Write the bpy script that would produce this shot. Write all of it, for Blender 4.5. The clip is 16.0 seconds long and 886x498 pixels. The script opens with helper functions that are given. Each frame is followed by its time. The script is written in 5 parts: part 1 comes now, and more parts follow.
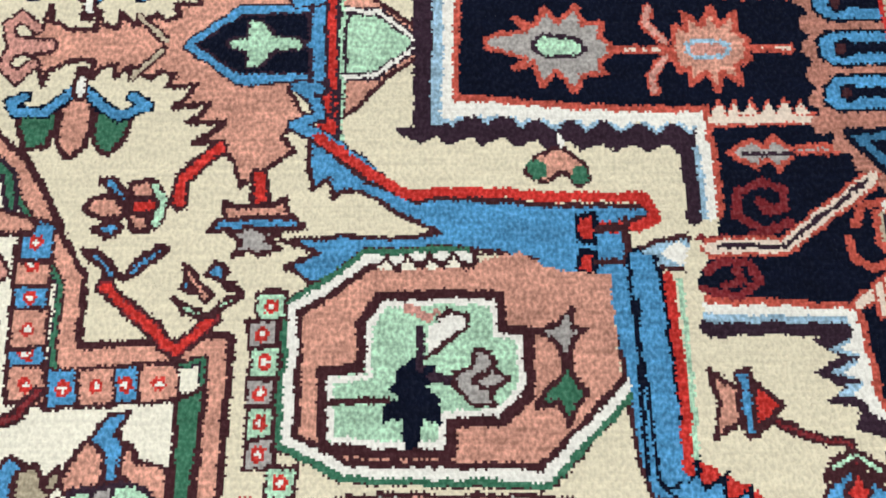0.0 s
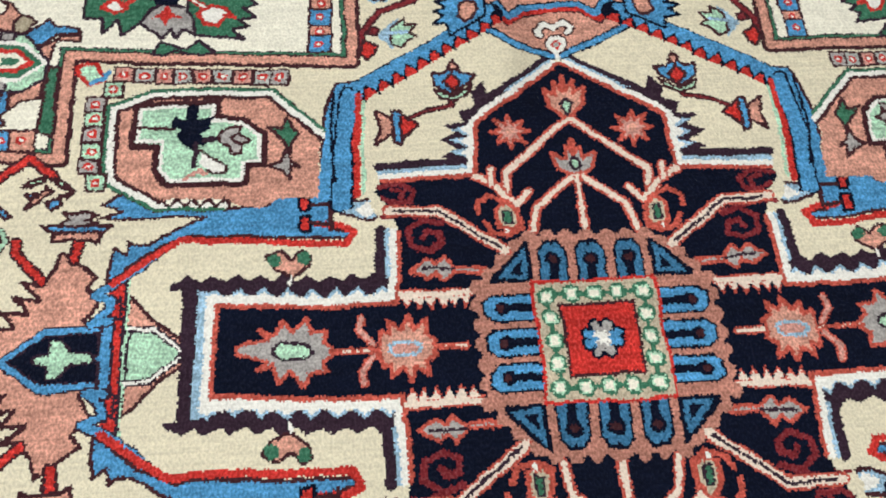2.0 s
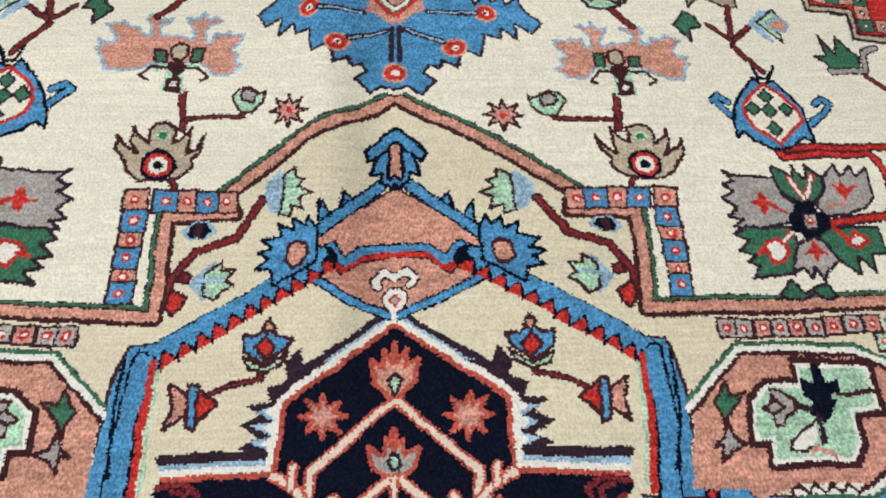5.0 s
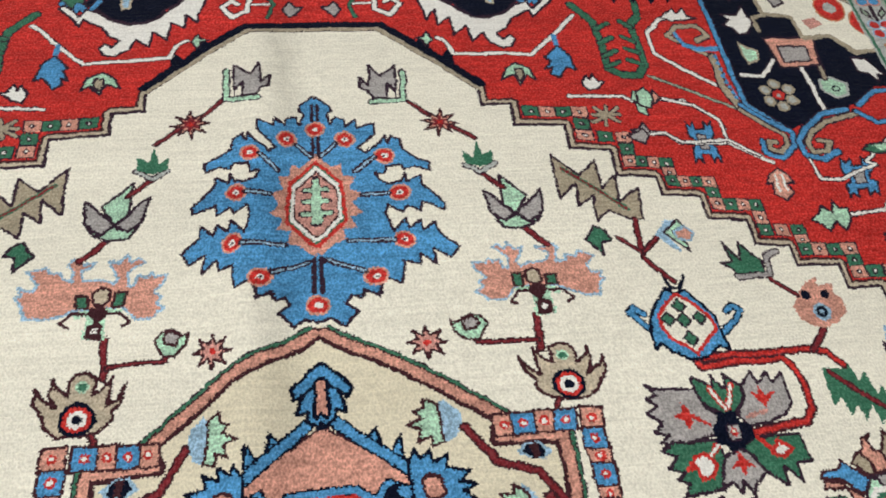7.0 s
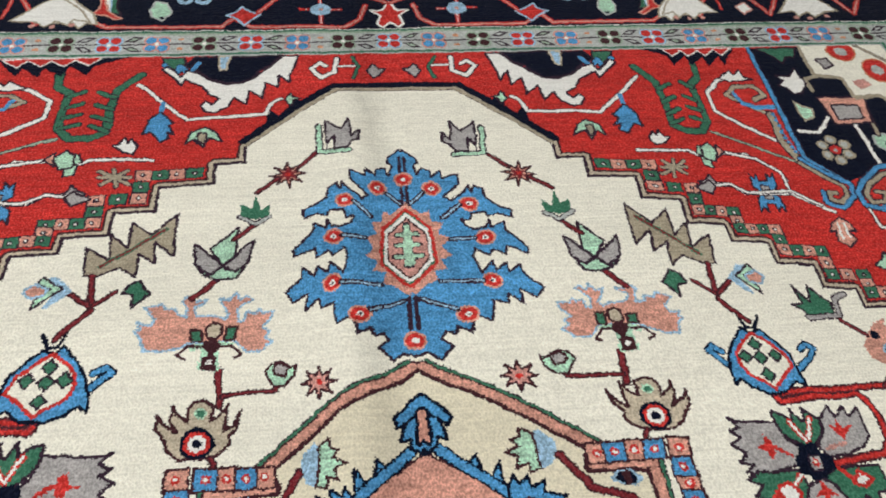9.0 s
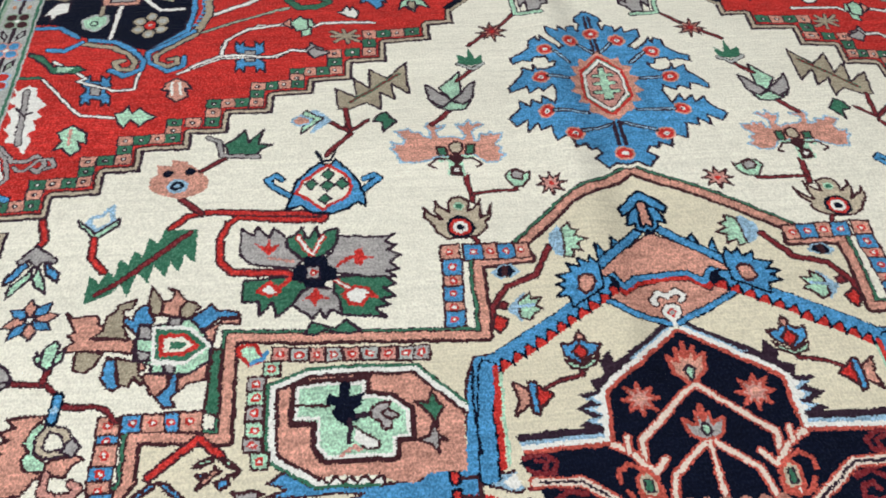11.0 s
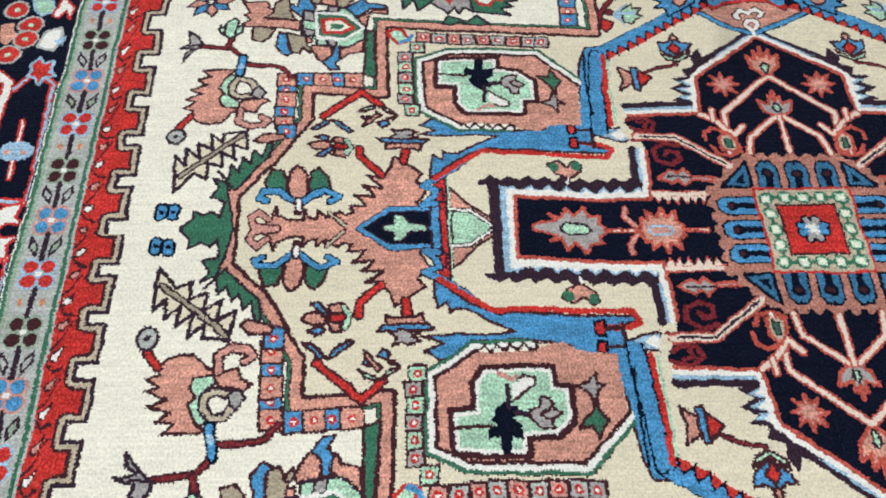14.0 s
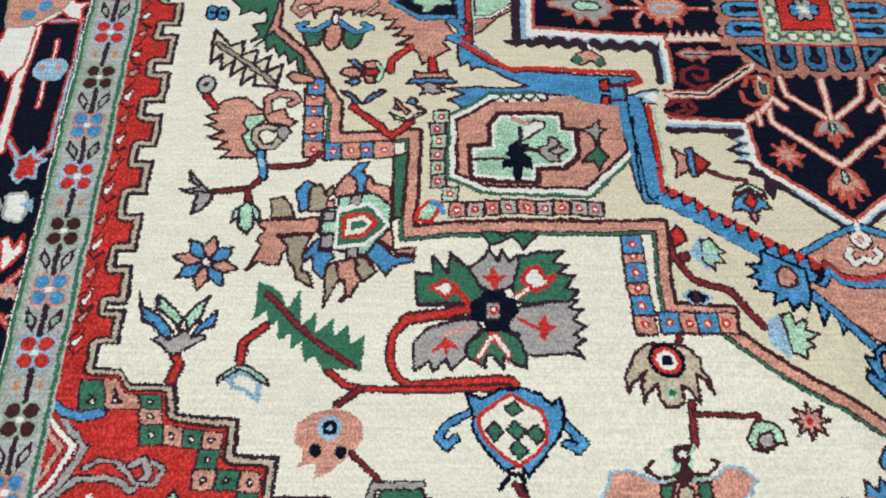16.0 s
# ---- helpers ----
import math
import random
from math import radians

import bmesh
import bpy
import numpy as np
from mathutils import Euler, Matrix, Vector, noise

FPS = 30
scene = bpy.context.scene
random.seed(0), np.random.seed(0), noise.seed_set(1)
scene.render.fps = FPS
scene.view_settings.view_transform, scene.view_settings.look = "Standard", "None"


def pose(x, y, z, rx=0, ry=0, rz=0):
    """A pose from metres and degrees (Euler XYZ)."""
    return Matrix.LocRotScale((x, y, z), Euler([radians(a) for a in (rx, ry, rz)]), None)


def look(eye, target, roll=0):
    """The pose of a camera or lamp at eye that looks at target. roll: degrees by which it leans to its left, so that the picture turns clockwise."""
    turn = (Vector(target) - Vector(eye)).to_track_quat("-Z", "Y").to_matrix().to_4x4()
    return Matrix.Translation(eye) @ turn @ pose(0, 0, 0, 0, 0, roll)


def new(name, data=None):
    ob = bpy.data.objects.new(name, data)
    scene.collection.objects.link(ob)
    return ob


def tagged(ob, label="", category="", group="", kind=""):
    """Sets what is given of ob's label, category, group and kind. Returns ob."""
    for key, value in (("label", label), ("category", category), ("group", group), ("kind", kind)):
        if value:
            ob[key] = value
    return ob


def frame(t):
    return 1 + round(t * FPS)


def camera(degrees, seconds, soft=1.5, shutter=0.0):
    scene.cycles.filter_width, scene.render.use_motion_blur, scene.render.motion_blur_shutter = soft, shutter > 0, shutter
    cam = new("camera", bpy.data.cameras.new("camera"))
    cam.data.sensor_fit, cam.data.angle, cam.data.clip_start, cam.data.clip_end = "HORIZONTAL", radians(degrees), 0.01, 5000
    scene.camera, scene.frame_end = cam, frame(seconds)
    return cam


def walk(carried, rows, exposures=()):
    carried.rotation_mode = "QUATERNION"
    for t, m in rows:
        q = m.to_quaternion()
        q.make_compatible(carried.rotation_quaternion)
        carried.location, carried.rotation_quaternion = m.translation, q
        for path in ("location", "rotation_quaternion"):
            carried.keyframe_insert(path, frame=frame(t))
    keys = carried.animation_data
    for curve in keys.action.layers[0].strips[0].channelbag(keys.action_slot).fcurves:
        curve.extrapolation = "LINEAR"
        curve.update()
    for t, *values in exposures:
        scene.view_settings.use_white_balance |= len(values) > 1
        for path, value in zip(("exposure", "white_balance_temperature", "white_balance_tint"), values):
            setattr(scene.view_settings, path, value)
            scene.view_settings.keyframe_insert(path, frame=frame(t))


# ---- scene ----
cam = camera(55.4, 16.0, soft=1.8)
PATH = [
    (0, (-0.462, -0.354, 0.676), (-0.479, 0.144, -1.261), -2.2),
    (0.5, (-0.418, -0.357, 0.776), (-0.396, 0.227, -1.137), 0.8),
    (1, (-0.351, -0.349, 0.858), (-0.276, 0.314, -1.027), 2.9),
    (1.5, (-0.275, -0.329, 0.906), (-0.168, 0.431, -0.941), 4.9),
    (2, (-0.263, -0.31, 0.943), (-0.107, 0.526, -0.867), 7.1),
    (2.5, (-0.283, -0.288, 0.989), (-0.068, 0.654, -0.762), 7.7),
    (3, (-0.222, -0.276, 0.991), (-0.045, 0.683, -0.755), 6.8),
    (3.2, (-0.16, -0.27, 0.98), (-0.02, 0.662, -0.784), 6.6),
    (5.3, (0.022, 0.097, 0.951), (0.111, 0.953, -0.854), 5.2),
    (5.5, (0.028, 0.117, 0.962), (0.142, 1.015, -0.821), 6.4),
    (6, (0.029, 0.137, 0.991), (0.19, 1.139, -0.733), 6.0),
    (6.5, (0.04, 0.146, 1.001), (0.226, 1.203, -0.687), 6.3),
    (7, (0.049, 0.148, 1.02), (0.265, 1.283, -0.612), 5.9),
    (7.5, (0.044, 0.154, 1.038), (0.272, 1.339, -0.556), 5.8),
    (8, (0.023, 0.156, 1.059), (0.233, 1.394, -0.498), 5.2),
    (8.2, (0.008, 0.154, 1.061), (0.205, 1.404, -0.488), 5.0),
    (10.3, (-0.267, -0.154, 1.05), (-0.107, 1.114, -0.488), 2.9),
    (10.5, (-0.306, -0.187, 1.058), (-0.174, 1.073, -0.489), 1.7),
    (11, (-0.411, -0.251, 1.065), (-0.303, 0.978, -0.51), 0.8),
    (11.5, (-0.492, -0.315, 1.072), (-0.332, 0.909, -0.502), 2.4),
    (12, (-0.532, -0.384, 1.088), (-0.382, 0.827, -0.496), 2.2),
    (12.5, (-0.521, -0.449, 1.078), (-0.446, 0.702, -0.556), 0.4),
    (13, (-0.526, -0.513, 1.063), (-0.463, 0.595, -0.6), 1.3),
    (13.5, (-0.551, -0.572, 1.063), (-0.489, 0.479, -0.637), 2.1),
    (14, (-0.619, -0.675, 1.072), (-0.537, 0.355, -0.64), 3.4),
    (14.5, (-0.664, -0.779, 1.073), (-0.559, 0.224, -0.654), 4.5),
    (15, (-0.67, -0.849, 1.074), (-0.568, 0.106, -0.68), 5.9),
    (15.5, (-0.636, -0.932, 1.075), (-0.573, -0.012, -0.7), 3.9),
    (16, (-0.616, -1.005, 1.075), (-0.597, -0.098, -0.707), 1.6),
]
walk(cam, [(t, look(eye, target, roll)) for t, eye, target, roll in PATH],
     exposures=[(0, -0.04, 6450, 7), (3.2, 0.02, 6500, 7), (5.3, -0.08, 6550, 9), (8.2, -0.07, 6500, 9), (10.3, -0.06, 6300, 8), (13.5, -0.05, 6200, 8), (16, -0.23, 6250, 7)])

# ---- light: a carpet showroom, lit by unseen lamps added under the ceiling ----
world = bpy.data.worlds.new("world")
world.use_nodes = True
world.node_tree.nodes["Background"].inputs[0].default_value = (0.9, 0.95, 1.0, 1)
world.node_tree.nodes["Background"].inputs[1].default_value = 0.05
scene.world = world
scene.view_settings.exposure = 0.0
LAMP_SPOTS = [(x, y) for x in (-2.2, 0.0, 2.2) for y in (-3.0, -1.0, 1.0, 3.0)]
for x, y in LAMP_SPOTS:
    # added lamps grow stronger to the south-west to brighten that side of the rug
    watts = 15.3 - 2.6 * x - 2.0 * y
    lamp = bpy.data.lights.new("added_ceiling_light", "AREA")
    lamp.shape, lamp.size, lamp.size_y, lamp.energy, lamp.color = "RECTANGLE", 1.16, 0.56, watts, (1.0, 0.985, 0.96)
    new("added_ceiling_light", lamp).matrix_world = pose(x, y, 2.86)

# ---- materials ----
DYES = {
    "ivory": (0.89, 0.87, 0.76), "sand": (0.78, 0.725, 0.565), "tan": (0.40, 0.35, 0.26), "white": (0.87, 0.87, 0.84),
    "salmon": (0.65, 0.325, 0.255), "rose": (0.62, 0.31, 0.27), "red": (0.56, 0.035, 0.03), "maroon": (0.055, 0.018, 0.024),
    "wine": (0.20, 0.022, 0.03), "dark": (0.036, 0.019, 0.034), "navy": (0.0035, 0.006, 0.019), "blue": (0.08, 0.30, 0.59),
    "sky": (0.33, 0.52, 0.70), "green": (0.045, 0.17, 0.105), "mint": (0.44, 0.70, 0.53), "grey": (0.40, 0.385, 0.385),
    "sage": (0.33, 0.43, 0.34), "ash": (0.46, 0.49, 0.48), "orange": (0.62, 0.28, 0.15), "rust": (0.47, 0.21, 0.165), "beige": (0.54, 0.47, 0.36), "deep": (0.045, 0.17, 0.33), "coral": (0.52, 0.095, 0.07), "blush": (0.82, 0.70, 0.61),
}
DYE_NAMES = list(DYES)


def nodes_of(name):
    mat = bpy.data.materials.new(name)
    mat.use_nodes = True
    return mat, mat.node_tree.nodes, mat.node_tree.links


def pile(name, rgb):
    """Knotted wool pile: tip sparkle painted into the dye, weft rows and slow abrash."""
    mat, n, l = nodes_of(name)
    b = n["Principled BSDF"]
    b.inputs["Roughness"].default_value = 0.5
    b.inputs["Sheen Weight"].default_value = 0.04
    b.inputs["Sheen Roughness"].default_value = 0.4
    geo = n.new("ShaderNodeNewGeometry")

    def wave(scale, detail, vec=None):
        m = n.new("ShaderNodeMapping")
        m.inputs["Scale"].default_value = scale
        l.new(geo.outputs["Position"], m.inputs["Vector"])
        t = n.new("ShaderNodeTexNoise")
        t.inputs["Scale"].default_value = 1.0
        t.inputs["Detail"].default_value = detail
        l.new(m.outputs[0], t.inputs["Vector"])
        return t.outputs[0]

    def ramp(sock, a, b2, lo, hi):
        r = n.new("ShaderNodeMapRange")
        r.inputs[1].default_value, r.inputs[2].default_value, r.inputs[3].default_value, r.inputs[4].default_value = a, b2, lo, hi
        l.new(sock, r.inputs[0])
        return r.outputs[0]

    def times(a, c):
        m = n.new("ShaderNodeMath")
        m.operation = "MULTIPLY"
        l.new(a, m.inputs[0])
        l.new(c, m.inputs[1])
        return m.outputs[0]

    k = 1.35 if max(rgb) - min(rgb) > 0.25 else 0.5 if min(rgb) > 0.5 else 1.0  # strong dyes vary more: uneven uptake, plus wool glints put into the colour
    tips, rows, slow, tufts = wave((330, 250, 300), 2.0), wave((9, 240, 50), 2.0), wave((1.5, 9, 4), 3.0), wave((38, 70, 50), 3.0)
    value = times(times(ramp(tips, 0.32, 0.68, 1.02 - 0.29 * k, 0.99 + 0.29 * k), ramp(rows, 0.3, 0.7, 0.97 - 0.09 * k, 1.02 + 0.08 * k)), times(ramp(slow, 0.3, 0.7, 1 - 0.1 * k, 1 + 0.1 * k), ramp(tufts, 0.35, 0.65, 1.04 - 0.15 * k, 0.96 + 0.15 * k)))
    # darker along the old fold down the middle: painted shade with ground-in soil
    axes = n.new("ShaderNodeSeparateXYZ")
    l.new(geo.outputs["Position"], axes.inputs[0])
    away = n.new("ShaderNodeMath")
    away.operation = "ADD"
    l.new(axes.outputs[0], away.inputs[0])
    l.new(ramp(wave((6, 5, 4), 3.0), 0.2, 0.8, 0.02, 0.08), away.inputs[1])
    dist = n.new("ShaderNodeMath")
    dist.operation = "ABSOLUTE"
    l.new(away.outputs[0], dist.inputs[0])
    shade_and_soil = n.new("ShaderNodeMath")
    shade_and_soil.operation = "MAXIMUM"
    l.new(ramp(dist.outputs[0], 0.0, 0.045, 0.8, 1.0), shade_and_soil.inputs[0])
    l.new(ramp(axes.outputs[1], 0.3, 0.5, 1.0, 0.0), shade_and_soil.inputs[1])
    value = times(value, shade_and_soil.outputs[0])
    hsv = n.new("ShaderNodeHueSaturation")
    hsv.inputs["Color"].default_value = (*rgb, 1)
    l.new(value, hsv.inputs["Value"])
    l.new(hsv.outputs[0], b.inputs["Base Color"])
    l.new(ramp(tips, 0.5, 0.68, 0.03, 0.45 if max(rgb) > 0.06 else 0.1), b.inputs["Specular IOR Level"])  # wool tips glint
    bump = n.new("ShaderNodeBump")
    bump.inputs["Strength"].default_value = 0.8
    bump.inputs["Distance"].default_value = 0.003
    l.new(times(ramp(tips, 0.2, 0.8, 0.2, 1.0), ramp(rows, 0.2, 0.8, 0.5, 1.0)), bump.inputs["Height"])
    l.new(bump.outputs[0], b.inputs["Normal"])
    return mat


def plain(name, rgb, rough=0.8, grain=60.0, spread=0.12, bumps=0.1):
    mat, n, l = nodes_of(name)
    b = n["Principled BSDF"]
    b.inputs["Roughness"].default_value = rough
    tex = n.new("ShaderNodeTexNoise")
    tex.inputs["Scale"].default_value = grain
    tex.inputs["Detail"].default_value = 4
    geo = n.new("ShaderNodeNewGeometry")
    l.new(geo.outputs["Position"], tex.inputs["Vector"])
    mix = n.new("ShaderNodeMix")
    mix.data_type = "RGBA"
    mix.inputs[6].default_value = (*[c * (1 - spread) for c in rgb], 1)
    mix.inputs[7].default_value = (*[min(1, c * (1 + spread)) for c in rgb], 1)
    l.new(tex.outputs[0], mix.inputs[0])
    l.new(mix.outputs[2], b.inputs["Base Color"])
    bump = n.new("ShaderNodeBump")
    bump.inputs["Strength"].default_value = bumps
    bump.inputs["Distance"].default_value = 0.002
    l.new(tex.outputs[0], bump.inputs["Height"])
    l.new(bump.outputs[0], b.inputs["Normal"])
    return mat


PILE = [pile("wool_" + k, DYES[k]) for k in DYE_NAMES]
PLASTER = plain("white_plaster", (0.78, 0.77, 0.74), 0.9, 8.0, 0.04)
CONCRETE = plain("grey_floor", (0.30, 0.28, 0.26), 0.6, 12.0, 0.2)
WARP = plain("cotton_warp", (0.62, 0.58, 0.48), 0.9, 400.0, 0.2, 0.4)
METAL = plain("white_metal", (0.8, 0.8, 0.8), 0.4, 30.0, 0.02)


# ---- setting ----
def part(name, bm, material, parent=None, label=""):
    me = bpy.data.meshes.new(name)
    bm.to_mesh(me)
    bm.free()
    me.materials.append(material)
    ob = new(name, me)
    ob.parent = parent
    return tagged(ob, label=label)


def box(x0, y0, z0, x1, y1, z1, bevel=0.0):
    bm = bmesh.new()
    bmesh.ops.create_cube(bm, size=1.0, matrix=Matrix.Translation(((x0 + x1) / 2, (y0 + y1) / 2, (z0 + z1) / 2)) @ Matrix.Diagonal((x1 - x0, y1 - y0, z1 - z0, 1)))
    if bevel:
        bmesh.ops.bevel(bm, geom=bm.edges[:], offset=bevel, segments=2, affect="EDGES")
    return bm


RX, RY, RH, FLOOR = 4.0, 5.0, 2.9, -0.012
for name, dims, mat in (
    ("floor", (-RX, -RY, FLOOR - 0.1, RX, RY, FLOOR), CONCRETE), ("ceiling", (-RX, -RY, RH, RX, RY, RH + 0.1), PLASTER),
    ("wall_north", (-RX, RY, FLOOR - 0.1, RX, RY + 0.15, RH + 0.1), PLASTER), ("wall_south", (-RX, -RY - 0.15, FLOOR - 0.1, RX, -RY, RH + 0.1), PLASTER),
    ("wall_east", (RX, -RY, FLOOR - 0.1, RX + 0.15, RY, RH + 0.1), PLASTER), ("wall_west", (-RX - 0.15, -RY, FLOOR - 0.1, -RX, RY, RH + 0.1), PLASTER),
):
    tagged(part(name, box(*dims), mat), "plain " + ("grey concrete floor under the rug" if name == "floor" else "white plaster " + name.split("_")[0] + " of the showroom"), name.split("_")[0], kind="structure")

# ---- the rug's design, drawn for one quarter in millimetres out from the centre ----
FINE = 1.0  # raster step of the design
KNOT = 2.0  # one knot of the pile
HALF_X, HALF_Y = 1500, 1880
NU, NV = int(1560 / FINE), int(1940 / FINE)
dye = np.full((NV, NU), DYE_NAMES.index("red"), np.uint8)
owner = np.zeros((NV, NU), np.uint16)
MOTIFS = []


def motif(name, label, axis=""):
    """Starts a motif; axis tells which centre lines it straddles."""
    MOTIFS.append((name, label, axis))


def put(c, rows, cols, mask):
    dye[rows, cols][mask] = DYE_NAMES.index(c)
    owner[rows, cols][mask] = len(MOTIFS) - 1


def window(p, pad):
    lo, hi = np.floor((p.min(0) - pad) / FINE).astype(int), np.ceil((p.max(0) + pad) / FINE).astype(int) + 1
    c0, r0, c1, r1 = max(0, lo[0]), max(0, lo[1]), min(NU, max(0, hi[0])), min(NV, max(0, hi[1]))
    uu, vv = np.meshgrid((np.arange(c0, c1) + 0.5) * FINE, (np.arange(r0, r1) + 0.5) * FINE)
    return slice(r0, r1), slice(c0, c1), uu, vv


def pairs(flat):
    return np.array(flat, float).reshape(-1, 2)


def fill(c, flat, edge="", width=4.5):
    p = pairs(flat)
    rows, cols, uu, vv = window(p, 0)
    inside = np.zeros(uu.shape, bool)
    for (x0, y0), (x1, y1) in zip(p, np.roll(p, -1, 0)):
        if y0 != y1:
            inside ^= ((y0 > vv) != (y1 > vv)) & (uu < (x1 - x0) * (vv - y0) / (y1 - y0) + x0)
    put(c, rows, cols, inside)
    if edge:
        line(edge, width, [*flat, flat[0], flat[1]])


def line(c, width, flat, shift=0.0):
    p = pairs(flat)
    if shift:
        d = np.diff(p, axis=0)
        d /= np.maximum(1e-6, np.linalg.norm(d, axis=1))[:, None]
        nrm = np.stack([-d[:, 1], d[:, 0]], 1)
        a, b = np.vstack([nrm[:1], nrm]), np.vstack([nrm, nrm[-1:]])
        m = a + b
        p = p + shift * 2 * m / np.maximum(0.5, (m * m).sum(1))[:, None]
    for a, b in zip(p[:-1], p[1:]):
        rows, cols, uu, vv = window(np.array([a, b]), width)
        if uu.size:
            d = b - a
            s = np.clip(((uu - a[0]) * d[0] + (vv - a[1]) * d[1]) / max(1e-9, d @ d), 0, 1)
            put(c, rows, cols, np.hypot(uu - a[0] - s * d[0], vv - a[1] - s * d[1]) < width / 2)


def dots(c, r, flat):
    for u, v in pairs(flat):
        line(c, 2 * r, [u, v, u, v + 0.01])


def block(c, u, v, hw, hh):
    fill(c, [u - hw, v - hh, u + hw, v - hh, u + hw, v + hh, u - hw, v + hh])


def teeth(c, flat, depth, pitch, shift=0.0, edge="", lean=0.0):
    """Saw teeth that stand out from a path on its outer side."""
    p = pairs(flat)
    for a, b in zip(p[:-1], p[1:]):
        d = b - a
        size = np.hypot(*d)
        n = max(1, round(size / pitch))
        d, out = d / size, np.array([-d[1], d[0]]) / size
        for k in range(n):
            s0, s1 = a + d * size * k / n + out * shift, a + d * size * (k + 1) / n + out * shift
            tip = (s0 + s1) / 2 + out * depth + d * lean
            tri = [*s0, *tip, *s1]
            fill(c, tri)
            if edge:
                line(edge, 4, tri)


def flower(c, u, v, r, petals, heart, edge="maroon", turn=0.0, ratio=0.45):
    """A star flower with pointed petals."""
    ring = []
    for k in range(2 * petals):
        a, rr = math.pi * (k + turn) / petals, r * (1.0 if k % 2 == 0 else ratio)
        ring += [u + rr * math.sin(a), v + rr * math.cos(a)]
    fill(c, ring, edge, 4)
    if heart:
        dots(heart, r * 0.2, [u, v])


def stem(flat, width=11):
    line("maroon", width, flat)
    line("wine", width - 6, flat)


def vine(flat, width=11, core="blush", edge="coral"):
    line(edge, width, flat)
    line(core, width - 6, flat)


def squares(c, r, flat):
    """Small frieze squares with a dark edge and a red flower, each a part."""
    for u, v in pairs(flat):
        motif("frieze_square", c + " frieze square with a red flower")
        block("maroon", u, v, r, r)
        block(c, u, v, r - 3.5, r - 3.5)
        dots("red", 6.5, [u, v])
        dots("white", 2.8, [u, v])


motif("field", "madder red pile ground with slow abrash", "uv")
block("red", 0, 0, 1500, 1900)
# ivory field with crenellated sides and stepped shoulders
IVORY = [0, 1345, 116, 1345, 280, 1190, 280, 1150, 330, 1150]
STEPS = ((330, 1103), (414, 1050), (481, 998), (552, 962), (626, 918), (705, 870), (770, 830), (850, 784), (908, 737), (984, 690))
for (u, v), (u2, _) in zip(STEPS, STEPS[1:] + ((1067, 0),)):
    IVORY += [u, v, u2, v]
for c in (612, 543, 460, 366, 280, 197, 118, 38):
    IVORY += [1067, c + 29, 1041, c + 29, 1041, c - 29, 1067, c - 29]
IVORY += [1067, -20, 0, -20]
motif("ivory_field", "ivory pile field with crenellated and stepped edge", "uv")
EDGE = IVORY[:-2]
line("maroon", 28, EDGE)
line("beige", 19, EDGE)
fill("ivory", IVORY)
line("dark", 6.5, EDGE)
line("navy", 16, [0, 1360, 122, 1360, 286, 1202], 0)
for u, v in ((190, 1298), (232, 1258)):
    fill("navy", [u - 12, v + 8, u + 14, v + 42, u + 14, v - 16])
line("tan", 7, [0, 1347, 116, 1347, 280, 1192], 0)
count = 0
for (u, v), (u2, v2) in zip(STEPS, STEPS[1:] + ((1062, 640),)):
    n = max(2, round((u2 - u) / 28))
    chain = [(u + 31 + (u2 - u) * j / n, v + 30) for j in range(n + 1)] + [(u2 + 31, v + 30 - (v - v2) / 2)]
    for uu, vv in chain if u2 < 1060 else chain[:-2]:
        count += 1
        motif("step_square", ("salmon", "dark green")[count % 2] + " square on the stepped shoulder")
        block("dark", uu, vv, 15, 13)
        block(("salmon", "green")[count % 2], uu, vv, 12.5, 11)
        dots("dark", 5, [uu, vv])
        dots("white", 2, [uu, vv])
motif("crenel_strip", "row of small pale diamonds on the red side strip")
for c in (612, 543, 460, 366, 280, 197, 118, 38):
    line("maroon", 4, [1086, c - 34, 1108, c - 8])
    line("maroon", 4, [1108, c + 6, 1086, c + 34])
    for v, pale in ((c, "white"), (c - 41, "rose")):
        dots("maroon", 8, [1098, v])
        dots(pale, 5, [1098, v])

motif("medallion_ground", "cream sand-coloured pile ground of the medallion", "uv")
fill("sand", [7, 725, 116, 656, 221, 577, 215, 553, 299, 552, 294, 418, 661, 436, 655, 269, 776, 272, 774, 206, 831, 115, 886, 63, 880, -55, 868, -138, 0, -20, 0, 736])

motif("medallion_outline", "green and salmon guard line round the medallion", "uv")
line("dark", 9, [7, 725, 116, 656, 221, 580, 213, 553, 299, 552, 294, 418, 661, 436, 655, 269, 776, 272, 774, 206, 831, 115, 886, 63, 884, -6, 880, -55], 9)
line("green", 6, [7, 725, 116, 656, 221, 580, 213, 553, 299, 552, 294, 418, 661, 436, 655, 269, 776, 272, 774, 206, 831, 115, 886, 63, 884, -6, 880, -55], 9)
line("maroon", 22, [7, 725, 116, 656, 221, 580, 213, 553, 299, 552, 294, 418, 661, 436, 655, 269, 776, 272, 774, 206, 831, 115, 886, 63, 884, -6, 880, -55], -3)
line("salmon", 13, [7, 725, 116, 656, 221, 580, 213, 553, 299, 552, 294, 418, 661, 436, 655, 269, 776, 272, 774, 206, 831, 115, 886, 63, 884, -6, 880, -55], -1)

